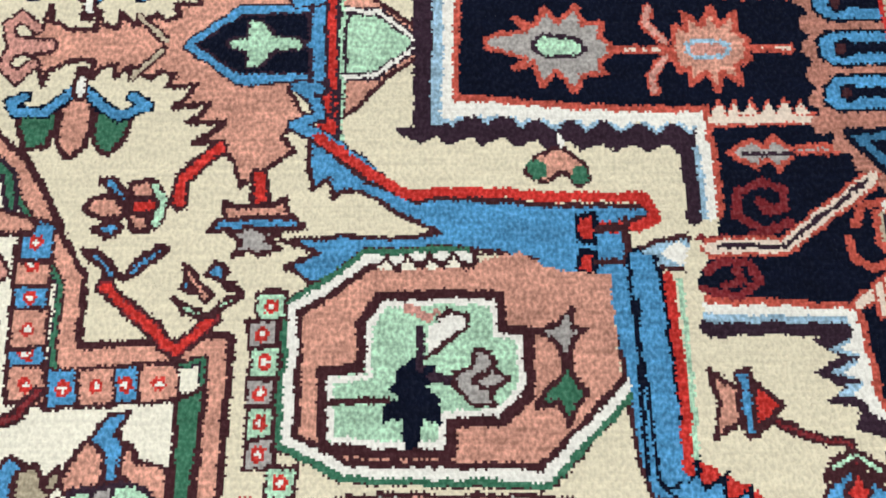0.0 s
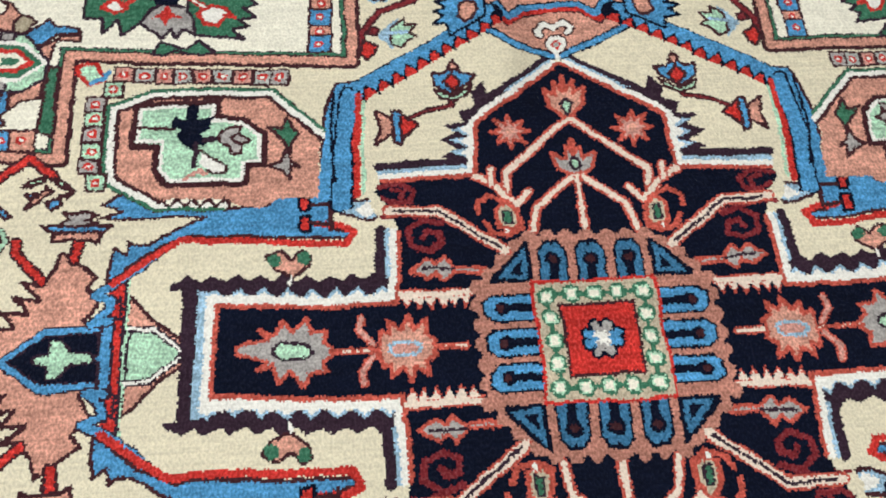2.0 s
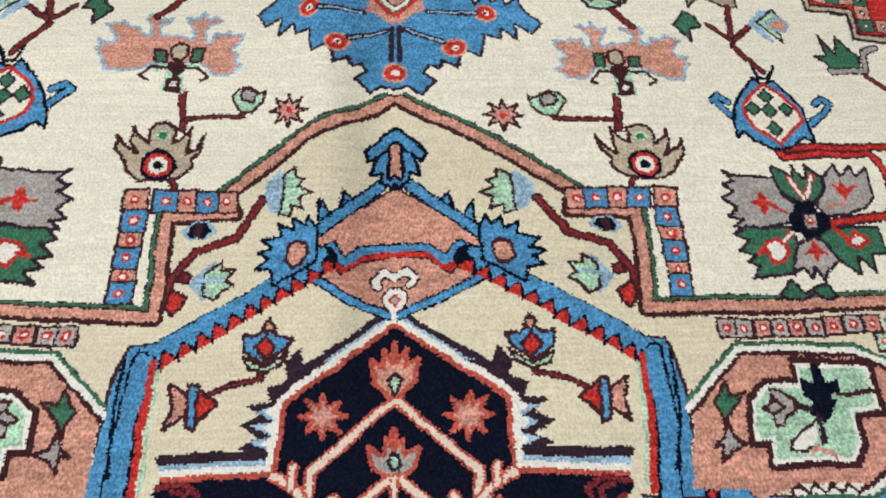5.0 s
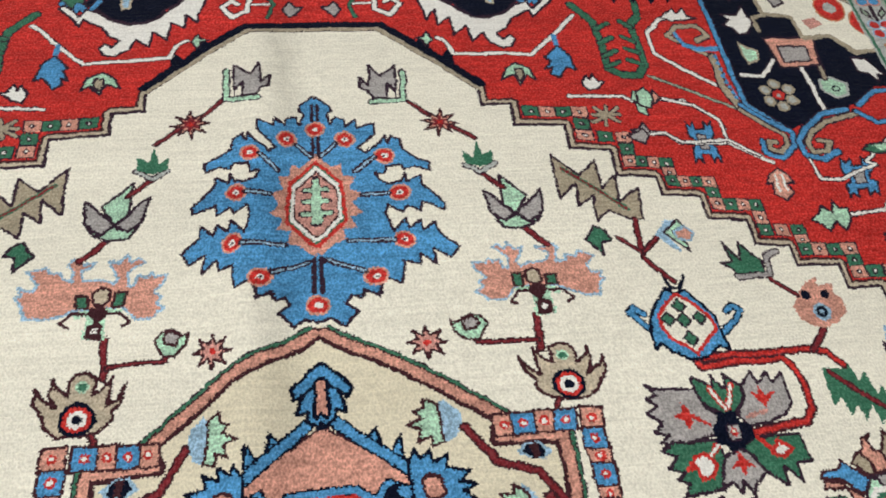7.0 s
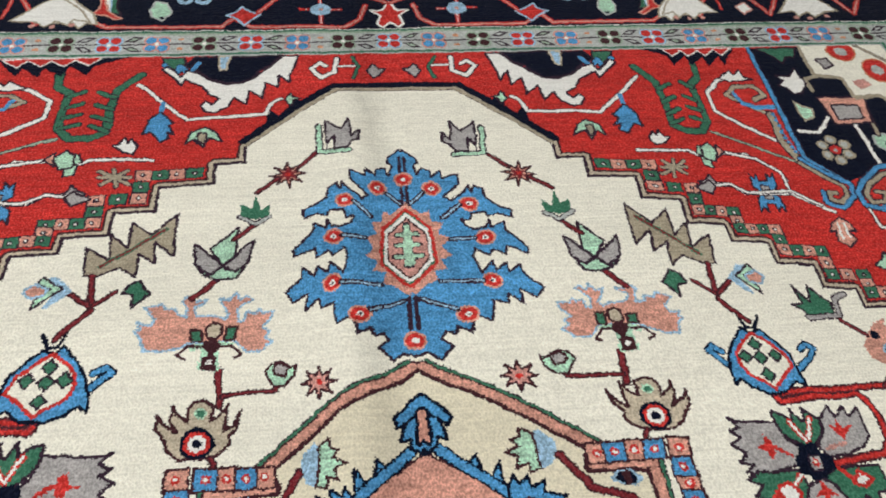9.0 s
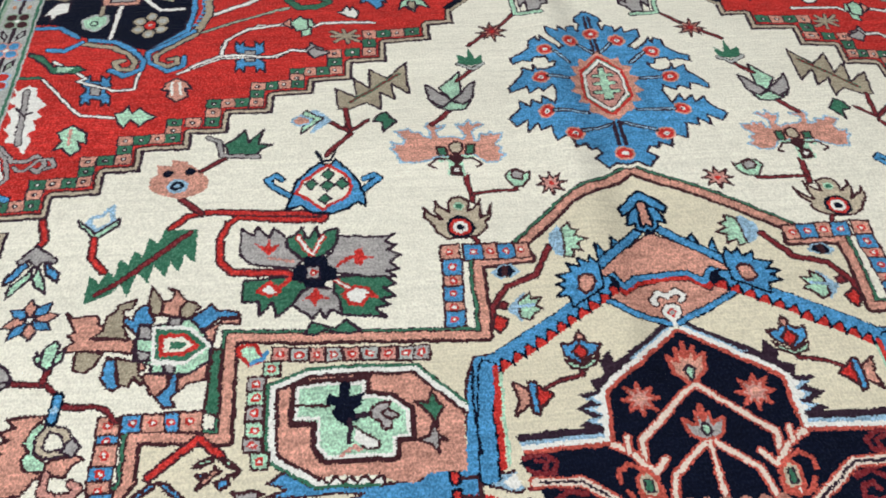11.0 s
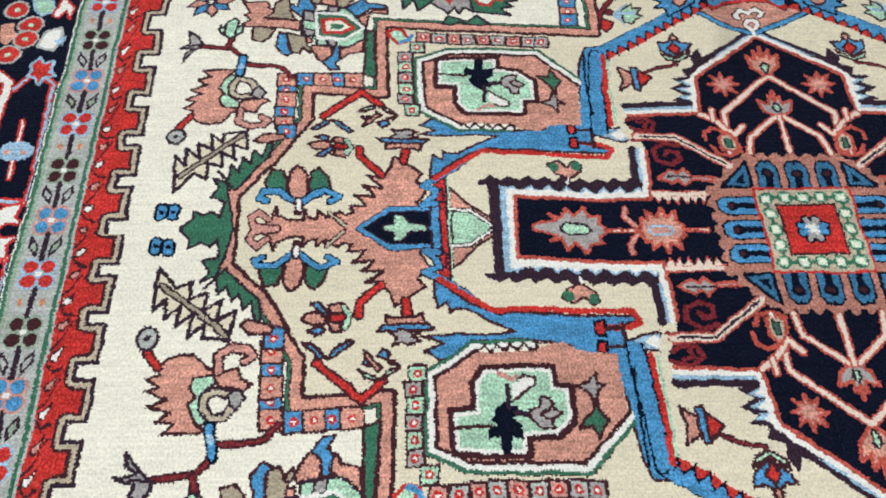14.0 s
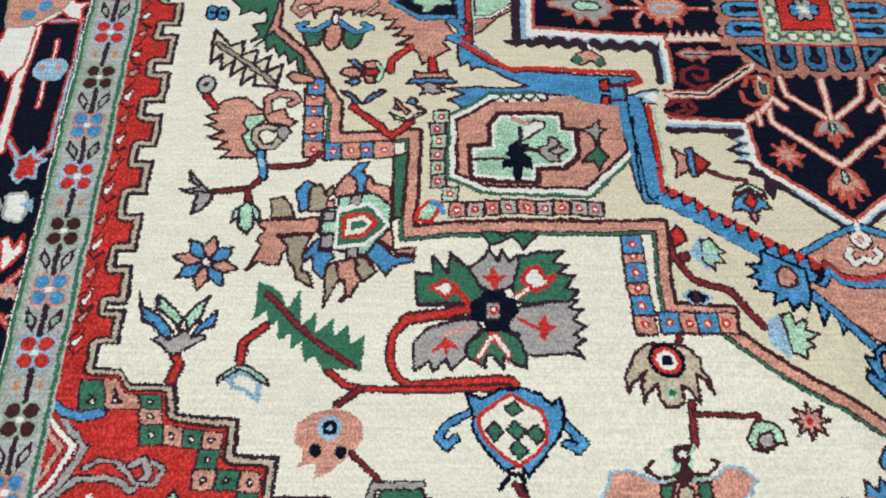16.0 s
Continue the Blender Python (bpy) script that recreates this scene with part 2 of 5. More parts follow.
motif("side_palmette", "salmon jagged palmette with navy heart", "v")
fill("salmon", [870, -8, 840, 2, 823, 17, 817, 39, 814, 25, 799, 16, 776, 15, 774, 33, 769, 22, 755, 18, 754, 33, 742, 21, 723, 32, 715, 25, 702, 29, 707, 41, 683, 40, 690, 52, 702, 61, 670, 57, 677, 68, 689, 76, 656, 73, 668, 84, 683, 95, 662, 92, 645, 113, 640, 133, 618, 117, 595, 101, 606, 87, 587, 69, 605, 45, 585, 35, 560, -8], "maroon", 5)
line("maroon", 9, [713, 5, 738, 30])
line("beige", 4, [713, 5, 738, 30])

motif("palmette_stalk", "red bent stalk beside the palmette")
line("maroon", 15, [659, 97, 689, 127, 691, 147])
line("red", 8, [659, 97, 689, 127, 691, 147])
motif("palmette_stand", "salmon and blue stand on a red stalk")
line("maroon", 16, [625, 124, 622, 148])
line("red", 8, [625, 124, 622, 148])
fill("salmon", [653, 148, 636, 152, 612, 151, 602, 146, 596, 162, 650, 162], "maroon", 5)
fill("blue", [656, 163, 593, 163, 583, 172, 665, 173], "maroon", 5)
fill("grey", [646, 175, 630, 170, 616, 175, 601, 176, 615, 182, 603, 188, 619, 194, 629, 191, 643, 193, 636, 184], "maroon", 4.5)

motif("navy_heart", "navy arrow-shaped heart with blue edge", "v")
fill("navy", [694, 1, 647, 34, 585, 34, 581, -8, 700, -8], "maroon", 5)
line("dark", 11, [692, 1, 647, 33, 588, 34])
line("blue", 7, [692, 1, 647, 33, 588, 34])
fill("mint", [672, -6, 657, 1, 653, 5, 640, 7, 639, 24, 628, 24, 616, 8, 594, 6, 586, -6], "dark", 3)

motif("side_tent", "pale green and salmon pointed panel on cream pile", "v")
fill("sand", [575, -10, 562, 3, 562, 94, 497, 135, 243, 138, 228, 154, 210, 153, 238, 82, 461, 83, 474, 78, 440, -10])
fill("salmon", [570, -10, 556, 3, 556, 73, 525, 42, 486, 9, 478, -10], "maroon", 4.5)
fill("mint", [570, -10, 556, 3, 556, 31, 523, 30, 492, 2, 484, -10], "dark", 9)
line("white", 4, [556, 31, 523, 30, 492, 2])

motif("side_bar", "blue, red and pale green bars of the medallion end", "v")
line("mint", 9, [559, 94, 560, 3, 571, -10])
line("dark", 20, [567, 87, 569, 3, 578, -10])
line("red", 10, [566, 87, 567, 3, 577, -10])
fill("red", [587, 50, 564, 44, 564, 74, 570, 65], "dark", 4.5)
fill("red", [578, 79, 562, 94, 564, 74])
line("dark", 18, [578, 43, 578, 3, 590, -10])
line("blue", 11, [578, 43, 578, 3, 590, -10])
line("dark", 13, [577, 43, 597, 41, 578, 56, 576, 70, 596, 77, 578, 87, 544, 111, 496, 157])
line("blue", 9, [577, 43, 597, 41, 578, 56, 576, 70, 596, 77, 578, 87, 544, 111, 496, 157])
fill("blue", [572, 94, 567, 121, 559, 107, 549, 114, 550, 138, 542, 124, 531, 127, 553, 104], "dark", 4.5)

motif("blue_bracket", "bright blue bracket joining arm and octagon")
fill("blue", [583, 92, 568, 102, 556, 114, 527, 136, 491, 153, 300, 145, 292, 154, 319, 159, 319, 195, 304, 214, 298, 256, 290, 336, 276, 380, 311, 380, 321, 344, 328, 301, 327, 219, 401, 219, 393, 197, 444, 194, 459, 205, 465, 194, 477, 208, 491, 194, 503, 207, 517, 197, 528, 209, 553, 213, 589, 250, 579, 217, 600, 204, 573, 194, 601, 182, 472, 182, 512, 159, 536, 143, 553, 143, 561, 149, 563, 129, 578, 140, 582, 118], "maroon", 4.5)
line("red", 9, [576, 91, 556, 105, 532, 124, 498, 147, 299, 137, 289, 154, 306, 163, 339, 167])
line("maroon", 5, [317, 157, 316, 200, 310, 238, 305, 301])
fill("red", [357, 156, 343, 155, 344, 179, 357, 178], "navy", 4.5)
fill("red", [357, 186, 344, 187, 345, 205, 358, 205], "navy", 4.5)
line("maroon", 7, [341, 168, 322, 165])
line("maroon", 7, [342, 195, 319, 195])

motif("bead", "white and sky-blue bead linking the bands")
fill("sky", [307, 181, 283, 172, 266, 169, 253, 184, 266, 200, 285, 198, 303, 200, 312, 191], "maroon", 4.5)
fill("white", [291, 184, 271, 174, 260, 185, 273, 196])

motif("octagon", "salmon octagon panel with white and green edge")
fill("salmon", [592, 344, 550, 364, 396, 362, 331, 302, 331, 206, 385, 204, 408, 192, 451, 205, 530, 206, 592, 243])
line("maroon", 19, [323, 293, 396, 367, 550, 369, 596, 346, 595, 240, 532, 200, 451, 199])
line("white", 10, [323, 293, 396, 367, 550, 369, 596, 346, 595, 240, 532, 200, 451, 199], 1)
line("green", 5, [323, 293, 396, 367, 550, 369, 596, 346, 595, 240, 532, 200, 451, 199], 6)
teeth("ivory", [453, 209, 528, 210], -12, 17, 0, "maroon")
line("blue", 12, [327, 219, 318, 296, 308, 344])

motif("cross", "mint green cross with dark flower and grey buds")
fill("mint", [568, 352, 512, 354, 465, 353, 466, 329, 426, 326, 402, 304, 402, 255, 422, 255, 426, 228, 525, 233, 539, 253, 540, 288, 571, 291, 569, 317], "maroon", 9)
line("white", 5, [561, 345, 512, 348, 471, 346, 472, 324, 429, 320, 409, 301, 408, 261, 428, 261, 431, 234, 521, 239, 533, 256, 533, 295, 564, 298, 562, 345])
line("maroon", 5, [567, 317, 518, 313])
fill("navy", [503, 351, 490, 350, 488, 327, 471, 332, 473, 312, 485, 304, 477, 288, 489, 288, 496, 279, 510, 290, 516, 306, 507, 312, 522, 316, 521, 332, 505, 327])
line("dark", 8, [490, 288, 491, 258])
line("dark", 8, [480, 295, 459, 300])
fill("grey", [462, 304, 448, 314, 431, 316, 435, 304, 419, 294, 430, 288, 433, 274, 444, 274, 447, 287, 461, 293], "maroon", 4)
line("maroon", 4, [447, 298, 432, 306])
line("maroon", 4, [447, 298, 432, 287])
fill("white", [483, 282, 454, 257, 450, 248, 467, 246, 484, 258])
line("maroon", 4, [484, 282, 452, 257, 451, 247, 467, 244, 476, 251])
line("rose", 6, [502, 240, 484, 250, 477, 245])

motif("octagon_leaf", "small green and grey leaves in the octagon")
fill("green", [398, 313, 380, 308, 374, 326, 366, 310, 358, 301, 369, 287, 370, 272, 376, 286, 386, 298], "maroon", 4.5)
fill("grey", [375, 282, 369, 261, 356, 251, 367, 252, 367, 234, 377, 246, 396, 255, 382, 261], "maroon", 4.5)

motif("octagon_frieze", "mint and red corner leaf of the small frieze")
fill("mint", [648, 415, 627, 420, 616, 404, 612, 391, 630, 385, 644, 399], "red", 6)
line("blue", 8, [627, 388, 612, 395, 608, 406])
squares("rose", 13.5, [588, 402, 537, 399, 486, 396, 436, 394])
squares("ash", 13.5, [563, 401, 512, 397, 461, 395, 410, 393])
squares("grey", 13.5, [387, 393, 618, 354, 619, 307, 619, 260])
squares("mint", 13.5, [618, 330, 617, 282, 611, 237, 599, 377])

motif("frieze", "salmon and blue squares of the stepped frieze")
squares("blue", 17, [777, 294, 726, 294, 807, 266, 808, 220])
squares("salmon", 17, [809, 291, 750, 294, 700, 294, 807, 246, 809, 195])
squares("blue", 17, [806, 177])
fill("salmon", [857, 158, 844, 151, 807, 161, 811, 170, 842, 172], "maroon", 4.5)
squares("salmon", 17, [338, 574, 274, 571, 222, 568, 337, 520, 338, 470])
squares("blue", 17, [302, 572, 247, 569, 336, 545, 338, 496, 338, 449])

motif("inner_ground", "cream ground between medallion and blue band", "uv")
fill("sand", [0, 470, 91, 481, 278, 357, 276, 251, 269, 189, 249, 145, 261, 78, 467, 75, 467, -30, 480, -20, 0, -20])

motif("navy_medallion", "navy pile medallion with white and red edge", "uv")
line("dark", 13, [0, 402, 125, 308], 16)
line("sky", 6, [0, 402, 125, 308], 11)
fill("dark", [112, 373, 103, 347, 78, 358, 125, 308, 132, 234, 168, 237, 152, 250, 174, 258, 153, 270, 175, 284, 152, 295, 169, 307, 141, 310, 147, 328, 123, 332, 127, 355])
teeth("sky", [126, 305, 132, 237], 24, 19, 8, "", 0)
teeth("white", [125, 308, 132, 234], 15, 19, 6, "", 0)
line("dark", 13, [133, 229, 255, 225], 21)
line("sky", 7, [133, 229, 255, 225], 13)
line("dark", 14, [236, 152, 241, 58], 21)
line("sky", 8, [236, 152, 241, 58], 12)
fill("dark", [245, 70, 474, 68, 474, -20, 494, -20, 493, 78, 510, 80, 506, 90, 245, 90])
teeth("dark", [250, 89, 500, 89], 9, 27, 0, "", 3)
fill("sky", [466, -20, 466, 76, 477, 78, 477, -20])
teeth("sky", [243, 68, 472, 66], 13, 27, 0, "", 0)
teeth("white", [243, 65, 472, 63], 11, 27, 0, "", 0)
fill("white", [241, 56, 459, 54, 459, -20, 468, -20, 468, 70, 241, 69])
fill("navy", [0, 402, 125, 308, 133, 229, 255, 225, 263, 209, 244, 184, 236, 152, 241, 57, 456, 55, 456, -20, 0, -20])
line("white", 9, [0, 402, 125, 308, 133, 229, 255, 225], 6)
line("coral", 6, [0, 402, 125, 308, 133, 229, 255, 225])
line("white", 10, [236, 152, 241, 66], 6)
line("coral", 6, [236, 152, 241, 57, 456, 55, 456, -20])

motif("kite_ground", "cream ground round the salmon kite", "u")
fill("sand", [0, 600, 0, 598, 175, 469, 91, 481, 0, 400])
motif("kite", "salmon kite above a blue zigzag at the medallion tip", "u")
fill("salmon", [-10, 606, 1, 588, 95, 524, 94, 500, 71, 510, 58, 488, 42, 504, 1, 506, -10, 500], "maroon", 4.5)
motif("kite_tip", "salmon lower tip of the kite with a blue edge", "u")
fill("salmon", [-10, 500, 1, 490, 41, 486, 63, 467, 77, 485, 97, 472, 84, 455, 48, 435, 2, 411, -10, 410], "maroon", 4.5)
line("navy", 13, [101, 464, 49, 432, 2, 411])
line("blue", 8, [101, 464, 49, 432, 2, 411])
motif("zigzag", "blue and red zigzag across the kite", "u")
line("navy", 14, [97, 491, 74, 504, 59, 483, 41, 499, 2, 501, -4, 496])
line("red", 7, [91, 482, 76, 493, 62, 472, 41, 490, 0, 493, -4, 490])
line("blue", 9, [97, 491, 74, 504, 59, 483, 41, 499, 2, 501, -4, 496])
motif("ram_horn", "white ram-horn finial with a red heart", "u")
line("maroon", 13, [0, 462, 14, 469, 25, 458, 19, 450])
dots("maroon", 17, [0, 433])
line("white", 8, [-4, 455, 0, 462, 14, 469, 25, 458, 19, 450])
dots("white", 14, [0, 433])
fill("red", [-8, 433, 0, 443, 8, 433, 0, 423])
dots("ash", 4, [0, 433])
line("white", 8, [0, 420, 0, 408])

motif("medallion_band", "blue and red saw-toothed band above the medallion")
for tooth in ([47, 560, 63, 579, 67, 546], [73, 541, 89, 567, 91, 531]):
    fill("blue", tooth, "navy", 4.5)
line("navy", 17, [-1, 606, 92, 521], 2)
line("blue", 11, [-1, 606, 92, 521], 2)
line("navy", 36, [86, 488, 289, 362], -2)
line("blue", 15, [86, 488, 289, 362], 7)
line("red", 14, [86, 488, 289, 362], -13)
teeth("navy", [86, 488, 289, 362], -25, 21, 1, "", 3)
teeth("blue", [86, 488, 289, 362], -17, 21, 2, "", 3)
line("navy", 20, [291, 362, 301, 269, 305, 191], 4)
line("blue", 14, [291, 362, 301, 269, 305, 191], 4)
line("navy", 10, [291, 362, 301, 269, 305, 191], -9)
line("blue", 10, [291, 362, 301, 269, 305, 191], -5)
line("red", 9, [280, 357, 284, 268, 287, 206], -1)
line("mint", 5, [276, 348, 278, 268, 280, 210], -3)
line("navy", 4, [313, 363, 316, 296, 312, 228])
motif("band_flower", "blue spiky flower with a salmon heart on the band")
fill("blue", [96, 495, 94, 526, 105, 546, 110, 533, 125, 544, 126, 527, 147, 536, 143, 519, 171, 513, 157, 502, 176, 496, 160, 488, 174, 477, 153, 473, 149, 454, 96, 484], "navy", 4.5)
fill("salmon", [133, 508, 122, 511, 110, 507, 109, 494, 115, 482, 127, 478, 136, 487], "maroon", 4.5)

motif("finial", "blue trefoil finial above the kite", "u")
fill("blue", [-5, 672, 2, 680, 18, 666, 39, 642, 35, 625, 21, 638, 29, 619, 32, 605, 18, 610, 16, 597, 2, 586, -5, 600], "navy", 5)
fill("salmon", [-5, 652, 3, 657, 8, 652, 10, 605, 5, 599, -5, 612], "navy", 5)
line("navy", 4, [21, 638, 12, 644])

motif("band_leaf", "pale blue and mint fan leaf beside the band")
fill("sky", [144, 612, 164, 596, 169, 576, 159, 555, 144, 552, 131, 598])
fill("mint", [139, 604, 120, 614, 120, 600, 107, 595, 117, 586, 97, 577, 116, 571, 111, 555, 128, 562, 129, 547, 144, 552, 140, 579], "maroon", 4)

motif("band_stem", "wine red forked stem beside the band")
stem([170, 571, 205, 520, 255, 504, 280, 466, 280, 444], 13)
fill("red", [278, 453, 257, 442, 261, 426, 271, 418, 281, 431], "maroon", 5)
fill("wine", [268, 477, 255, 473, 257, 462, 271, 463], "maroon", 4)

motif("small_bud", "small dark blue bud on cream ground")
fill("sky", [279, 531, 261, 542, 242, 542, 230, 529, 246, 520, 263, 519])
fill("navy", [270, 531, 260, 540, 245, 540, 237, 530, 250, 520, 263, 521])
fill("maroon", [258, 541, 248, 540, 252, 520, 261, 521])

motif("band_leaf", "pale blue serrated leaf on cream ground")
fill("sky", [256, 462, 228, 493, 228, 462, 235, 433])
fill("mint", [237, 474, 220, 490, 219, 478, 202, 478, 212, 464, 201, 458, 216, 449, 222, 436, 237, 444], "maroon", 4)
line("sky", 6, [243, 463, 215, 467])

motif("tulip", "blue, red and mint tulip on a wine stem")
stem([229, 309, 190, 330, 154, 338, 151, 356], 9)
fill("blue", [179, 390, 163, 388, 150, 399, 135, 387, 119, 386, 128, 371, 153, 356, 176, 371], "maroon", 4.5)
fill("red", [162, 375, 149, 387, 139, 374, 149, 359], "maroon", 4.5)
fill("mint", [176, 364, 151, 351, 125, 367, 130, 355, 150, 344, 169, 350], "maroon", 4.5)
fill("salmon", [156, 399, 148, 410, 141, 396, 149, 391], "maroon", 4.5)

motif("fish_bud", "blue and salmon fish-shaped bud")
fill("red", [228, 332, 202, 308, 226, 287], "maroon", 4.5)
fill("blue", [234, 332, 224, 332, 226, 278, 236, 283], "maroon", 4.5)
fill("salmon", [258, 333, 235, 319, 236, 296, 259, 280, 252, 306], "maroon", 4.5)

motif("crown_flower", "salmon crown flower on navy pile", "u")
fill("salmon", [-5, 370, 1, 378, 2, 354, 14, 369, 12, 348, 28, 357, 23, 333, 8, 316, 3, 314, -5, 300], "coral", 6)
fill("dark", [-5, 338, 0, 345, 9, 336, 5, 319, -5, 308])
fill("mint", [-4, 330, 0, 340, 4, 333, 3, 324, -4, 314])

motif("crown_flower", "grey crown flower on navy pile", "u")
fill("grey", [-5, 280, 3, 273, 1, 254, 9, 266, 10, 248, 29, 256, 21, 234, 7, 223, 4, 219, -5, 224], "coral", 5)
fill("dark", [-5, 252, 2, 252, 8, 243, 5, 231, -5, 230])
fill("mint", [-4, 246, 2, 247, 3, 242, 1, 234, -4, 234])

motif("star_flower", "salmon star flower on navy pile")
flower("rose", 82, 292, 27, 8, "salmon", "coral", 0.0, 0.45)

motif("vine", "white vine with red edge on navy pile")
vine([2, 309, 94, 230, 93, 196], 13)
vine([133, 227, 106, 211, 84, 184, 66, 204], 13)
vine([113, 214, 113, 235], 12)
vine([5, 222, 59, 179, 66, 144], 13)
line("coral", 7, [132, 173, 131, 189, 116, 199, 100, 192])
line("coral", 7, [126, 161, 118, 145, 98, 140, 80, 149, 80, 165])
motif("bell", "beige bell with green heart hanging on navy pile")
fill("beige", [109, 177, 95, 191, 83, 174, 82, 155, 94, 144, 109, 151], "coral", 6)
fill("green", [100, 176, 92, 176, 91, 157, 102, 155], "dark", 3)
fill("white", [104, 151, 94, 150, 98, 140, 103, 140], "coral", 3)

motif("vine", "straight white vine on navy pile", "u")
vine([0, 222, 0, 195, 0, 137], 13)

motif("spiral", "wine red spiral scroll on navy pile")
line("wine", 8, [180, 161, 205, 167, 224, 153, 221, 132, 200, 123, 182, 132, 184, 147, 199, 150, 205, 141])
line("wine", 7, [258, 215, 232, 222, 212, 210, 218, 194, 240, 192, 253, 200])
line("wine", 6, [240, 212, 225, 209, 229, 199])
line("wine", 6, [255, 172, 226, 175, 198, 169])

motif("bar", "white and red bent bar with dark core")
line("coral", 17, [246, 180, 186, 181, 106, 120])
line("blush", 11, [246, 180, 186, 181, 106, 120])
line("dark", 4, [239, 180, 186, 181, 111, 123])

motif("cross_bud", "grey cross-shaped bud with red edge")
fill("grey", [226, 98, 204, 112, 194, 104, 183, 114, 170, 99, 145, 99, 128, 95, 145, 91, 170, 94, 185, 83, 194, 93, 205, 86], "coral", 5)
line("dark", 4, [212, 99, 170, 98])

motif("comb", "white comb with red edge on navy pile")
line("coral", 12, [237, 68, 153, 66])
teeth("coral", [153, 65, 237, 67], -17, 14, -3, "", 0)
line("blush", 7, [237, 68, 153, 66])
teeth("blush", [153, 64, 237, 66], -11, 14, -2, "", 0)

motif("arm_flower", "grey jagged flower with red edge on navy pile", "v")
fill("grey", [430, -6, 430, 3, 394, 12, 407, 24, 388, 16, 380, 38, 367, 24, 349, 43, 344, 25, 325, 26, 330, 12, 318, 4, 318, -6], "coral", 5)
fill("mint", [388, -4, 388, 2, 378, 9, 352, 9, 342, 2, 342, -4], "dark", 4)

motif("arm_vine", "straight vine with curled arms on navy pile", "v")
vine([165, 0, 245, 0], 9)
vine([318, 0, 262, 0], 9)
line("coral", 10, [272, 8, 287, 25, 284, 39])
line("rose", 6, [272, 8, 287, 25, 284, 39])
vine([320, 0, 300, 0], 9)

motif("arm_flower", "salmon jagged flower with red edge on navy pile", "v")
fill("salmon", [264, -6, 264, 3, 262, 23, 251, 18, 252, 35, 238, 24, 228, 41, 223, 23, 208, 36, 211, 17, 199, 10, 202, 4, 202, -6], "coral", 5)
fill("rose", [252, -6, 252, 3, 245, 8, 222, 8, 215, 3, 215, -6], "sky", 4)

motif("heart_bud", "small salmon bud with green leaves")
fill("salmon", [398, 121, 381, 129, 367, 118, 354, 130, 343, 122, 348, 109, 367, 95, 387, 104], "maroon", 4.5)
dots("green", 8, [388, 117, 352, 120])
line("white", 4, [368, 95, 369, 84])

motif("rosette", "salmon scalloped octagon with blue keyhole slots", "uv")
ROS = [-20, 137, 84, 137, 97, 118, 124, 98, 132, 84, 146, 74, 146, -20]
fill("rust", ROS + [-20, -20])
for k in range(6):
    dots("rust", 9, [24 * min(k, 3) + 2, 136, 145, 24 * min(k, 3)])
dots("rust", 10, [91, 124, 111, 106, 128, 88])
for k in (0, 1):
    u = 48 * k
    fill("navy", [u - 19, 74, u - 19, 118, u - 10, 131, u + 10, 131, u + 19, 118, u + 19, 74])
    fill("deep", [u - 16, 76, u - 16, 117, u - 8, 127, u - 3, 127, u, 123, u + 3, 127, u + 8, 127, u + 16, 117, u + 16, 76])
    line("navy", 12, [u, 78, u, 106])
    dots("navy", 10, [u, 106])
    dots("maroon", 5, [u, 106])
    u = 43 * k
    fill("navy", [74, u - 18, 128, u - 18, 141, u - 9, 141, u + 9, 128, u + 18, 74, u + 18])
    fill("blue", [76, u - 15, 128, u - 15, 137, u - 8, 138, u + 8, 128, u + 15, 76, u + 15])
    line("navy", 11, [78, u, 116, u])
    dots("navy", 9, [116, u])
    dots("maroon", 5.5, [118, u])
fill("navy", [76, 76, 76, 132, 82, 130, 126, 84, 126, 76])
fill("deep", [82, 80, 82, 124, 118, 82])
fill("navy", [88, 86, 88, 106, 104, 87])
line("rust", 9, [72, 73, 72, 138])
line("rust", 9, [73, 67, 140, 67])
line("red", 5, [-5, 76, 76, 76, 76, -5])
motif("centre_square", "beige frame with white beads round a red square", "uv")
block("beige", 0, 0, 74, 74)
line("green", 6, [0, 59, 59, 59, 59, 0])
for k in range(3):
    for u, v in ((28.5 * k, 59), (59, 28.5 * k)):
        dots("green", 11.5, [u, v])
        block("mint", u, v, 7, 7)
        block("ivory", u, v, 5, 5)
block("maroon", 0, 0, 47, 47)
block("red", 0, 0, 43, 43)
motif("centre_flower", "blue and grey flower in the red square", "uv")
for width, inner in ((17, False), (10, True)):
    for k, c in ((1, "blue"), (3, "grey")):
        a = math.pi * k / 8
        line(c if inner else "navy", width, [9 * math.cos(a), 9 * math.sin(a), 20 * math.cos(a), 20 * math.sin(a)])
line("white", 4, [0, 0, 9, 5])
line("white", 4, [0, 0, 4, 9])


motif("four_petal_flower", "green and grey four-petalled flower with navy heart")
stem([520, 657, 526, 651, 671, 663, 687, 650, 697, 620, 694, 579, 674, 557, 568, 546], 16)
line("red", 7, [520, 657, 526, 651, 671, 663, 687, 650, 697, 620, 694, 579, 674, 557, 568, 546])
fill("grey", [661, 638, 639, 622, 634, 641, 614, 620, 607, 639, 584, 616, 583, 599, 560, 573, 572, 558, 604, 560, 641, 570, 661, 588], "dark", 5)
fill("green", [584, 616, 570, 625, 557, 637, 555, 617, 548, 615, 534, 637, 532, 617, 519, 628, 501, 633, 504, 598, 521, 583, 538, 575, 560, 578, 581, 599], "dark", 5)
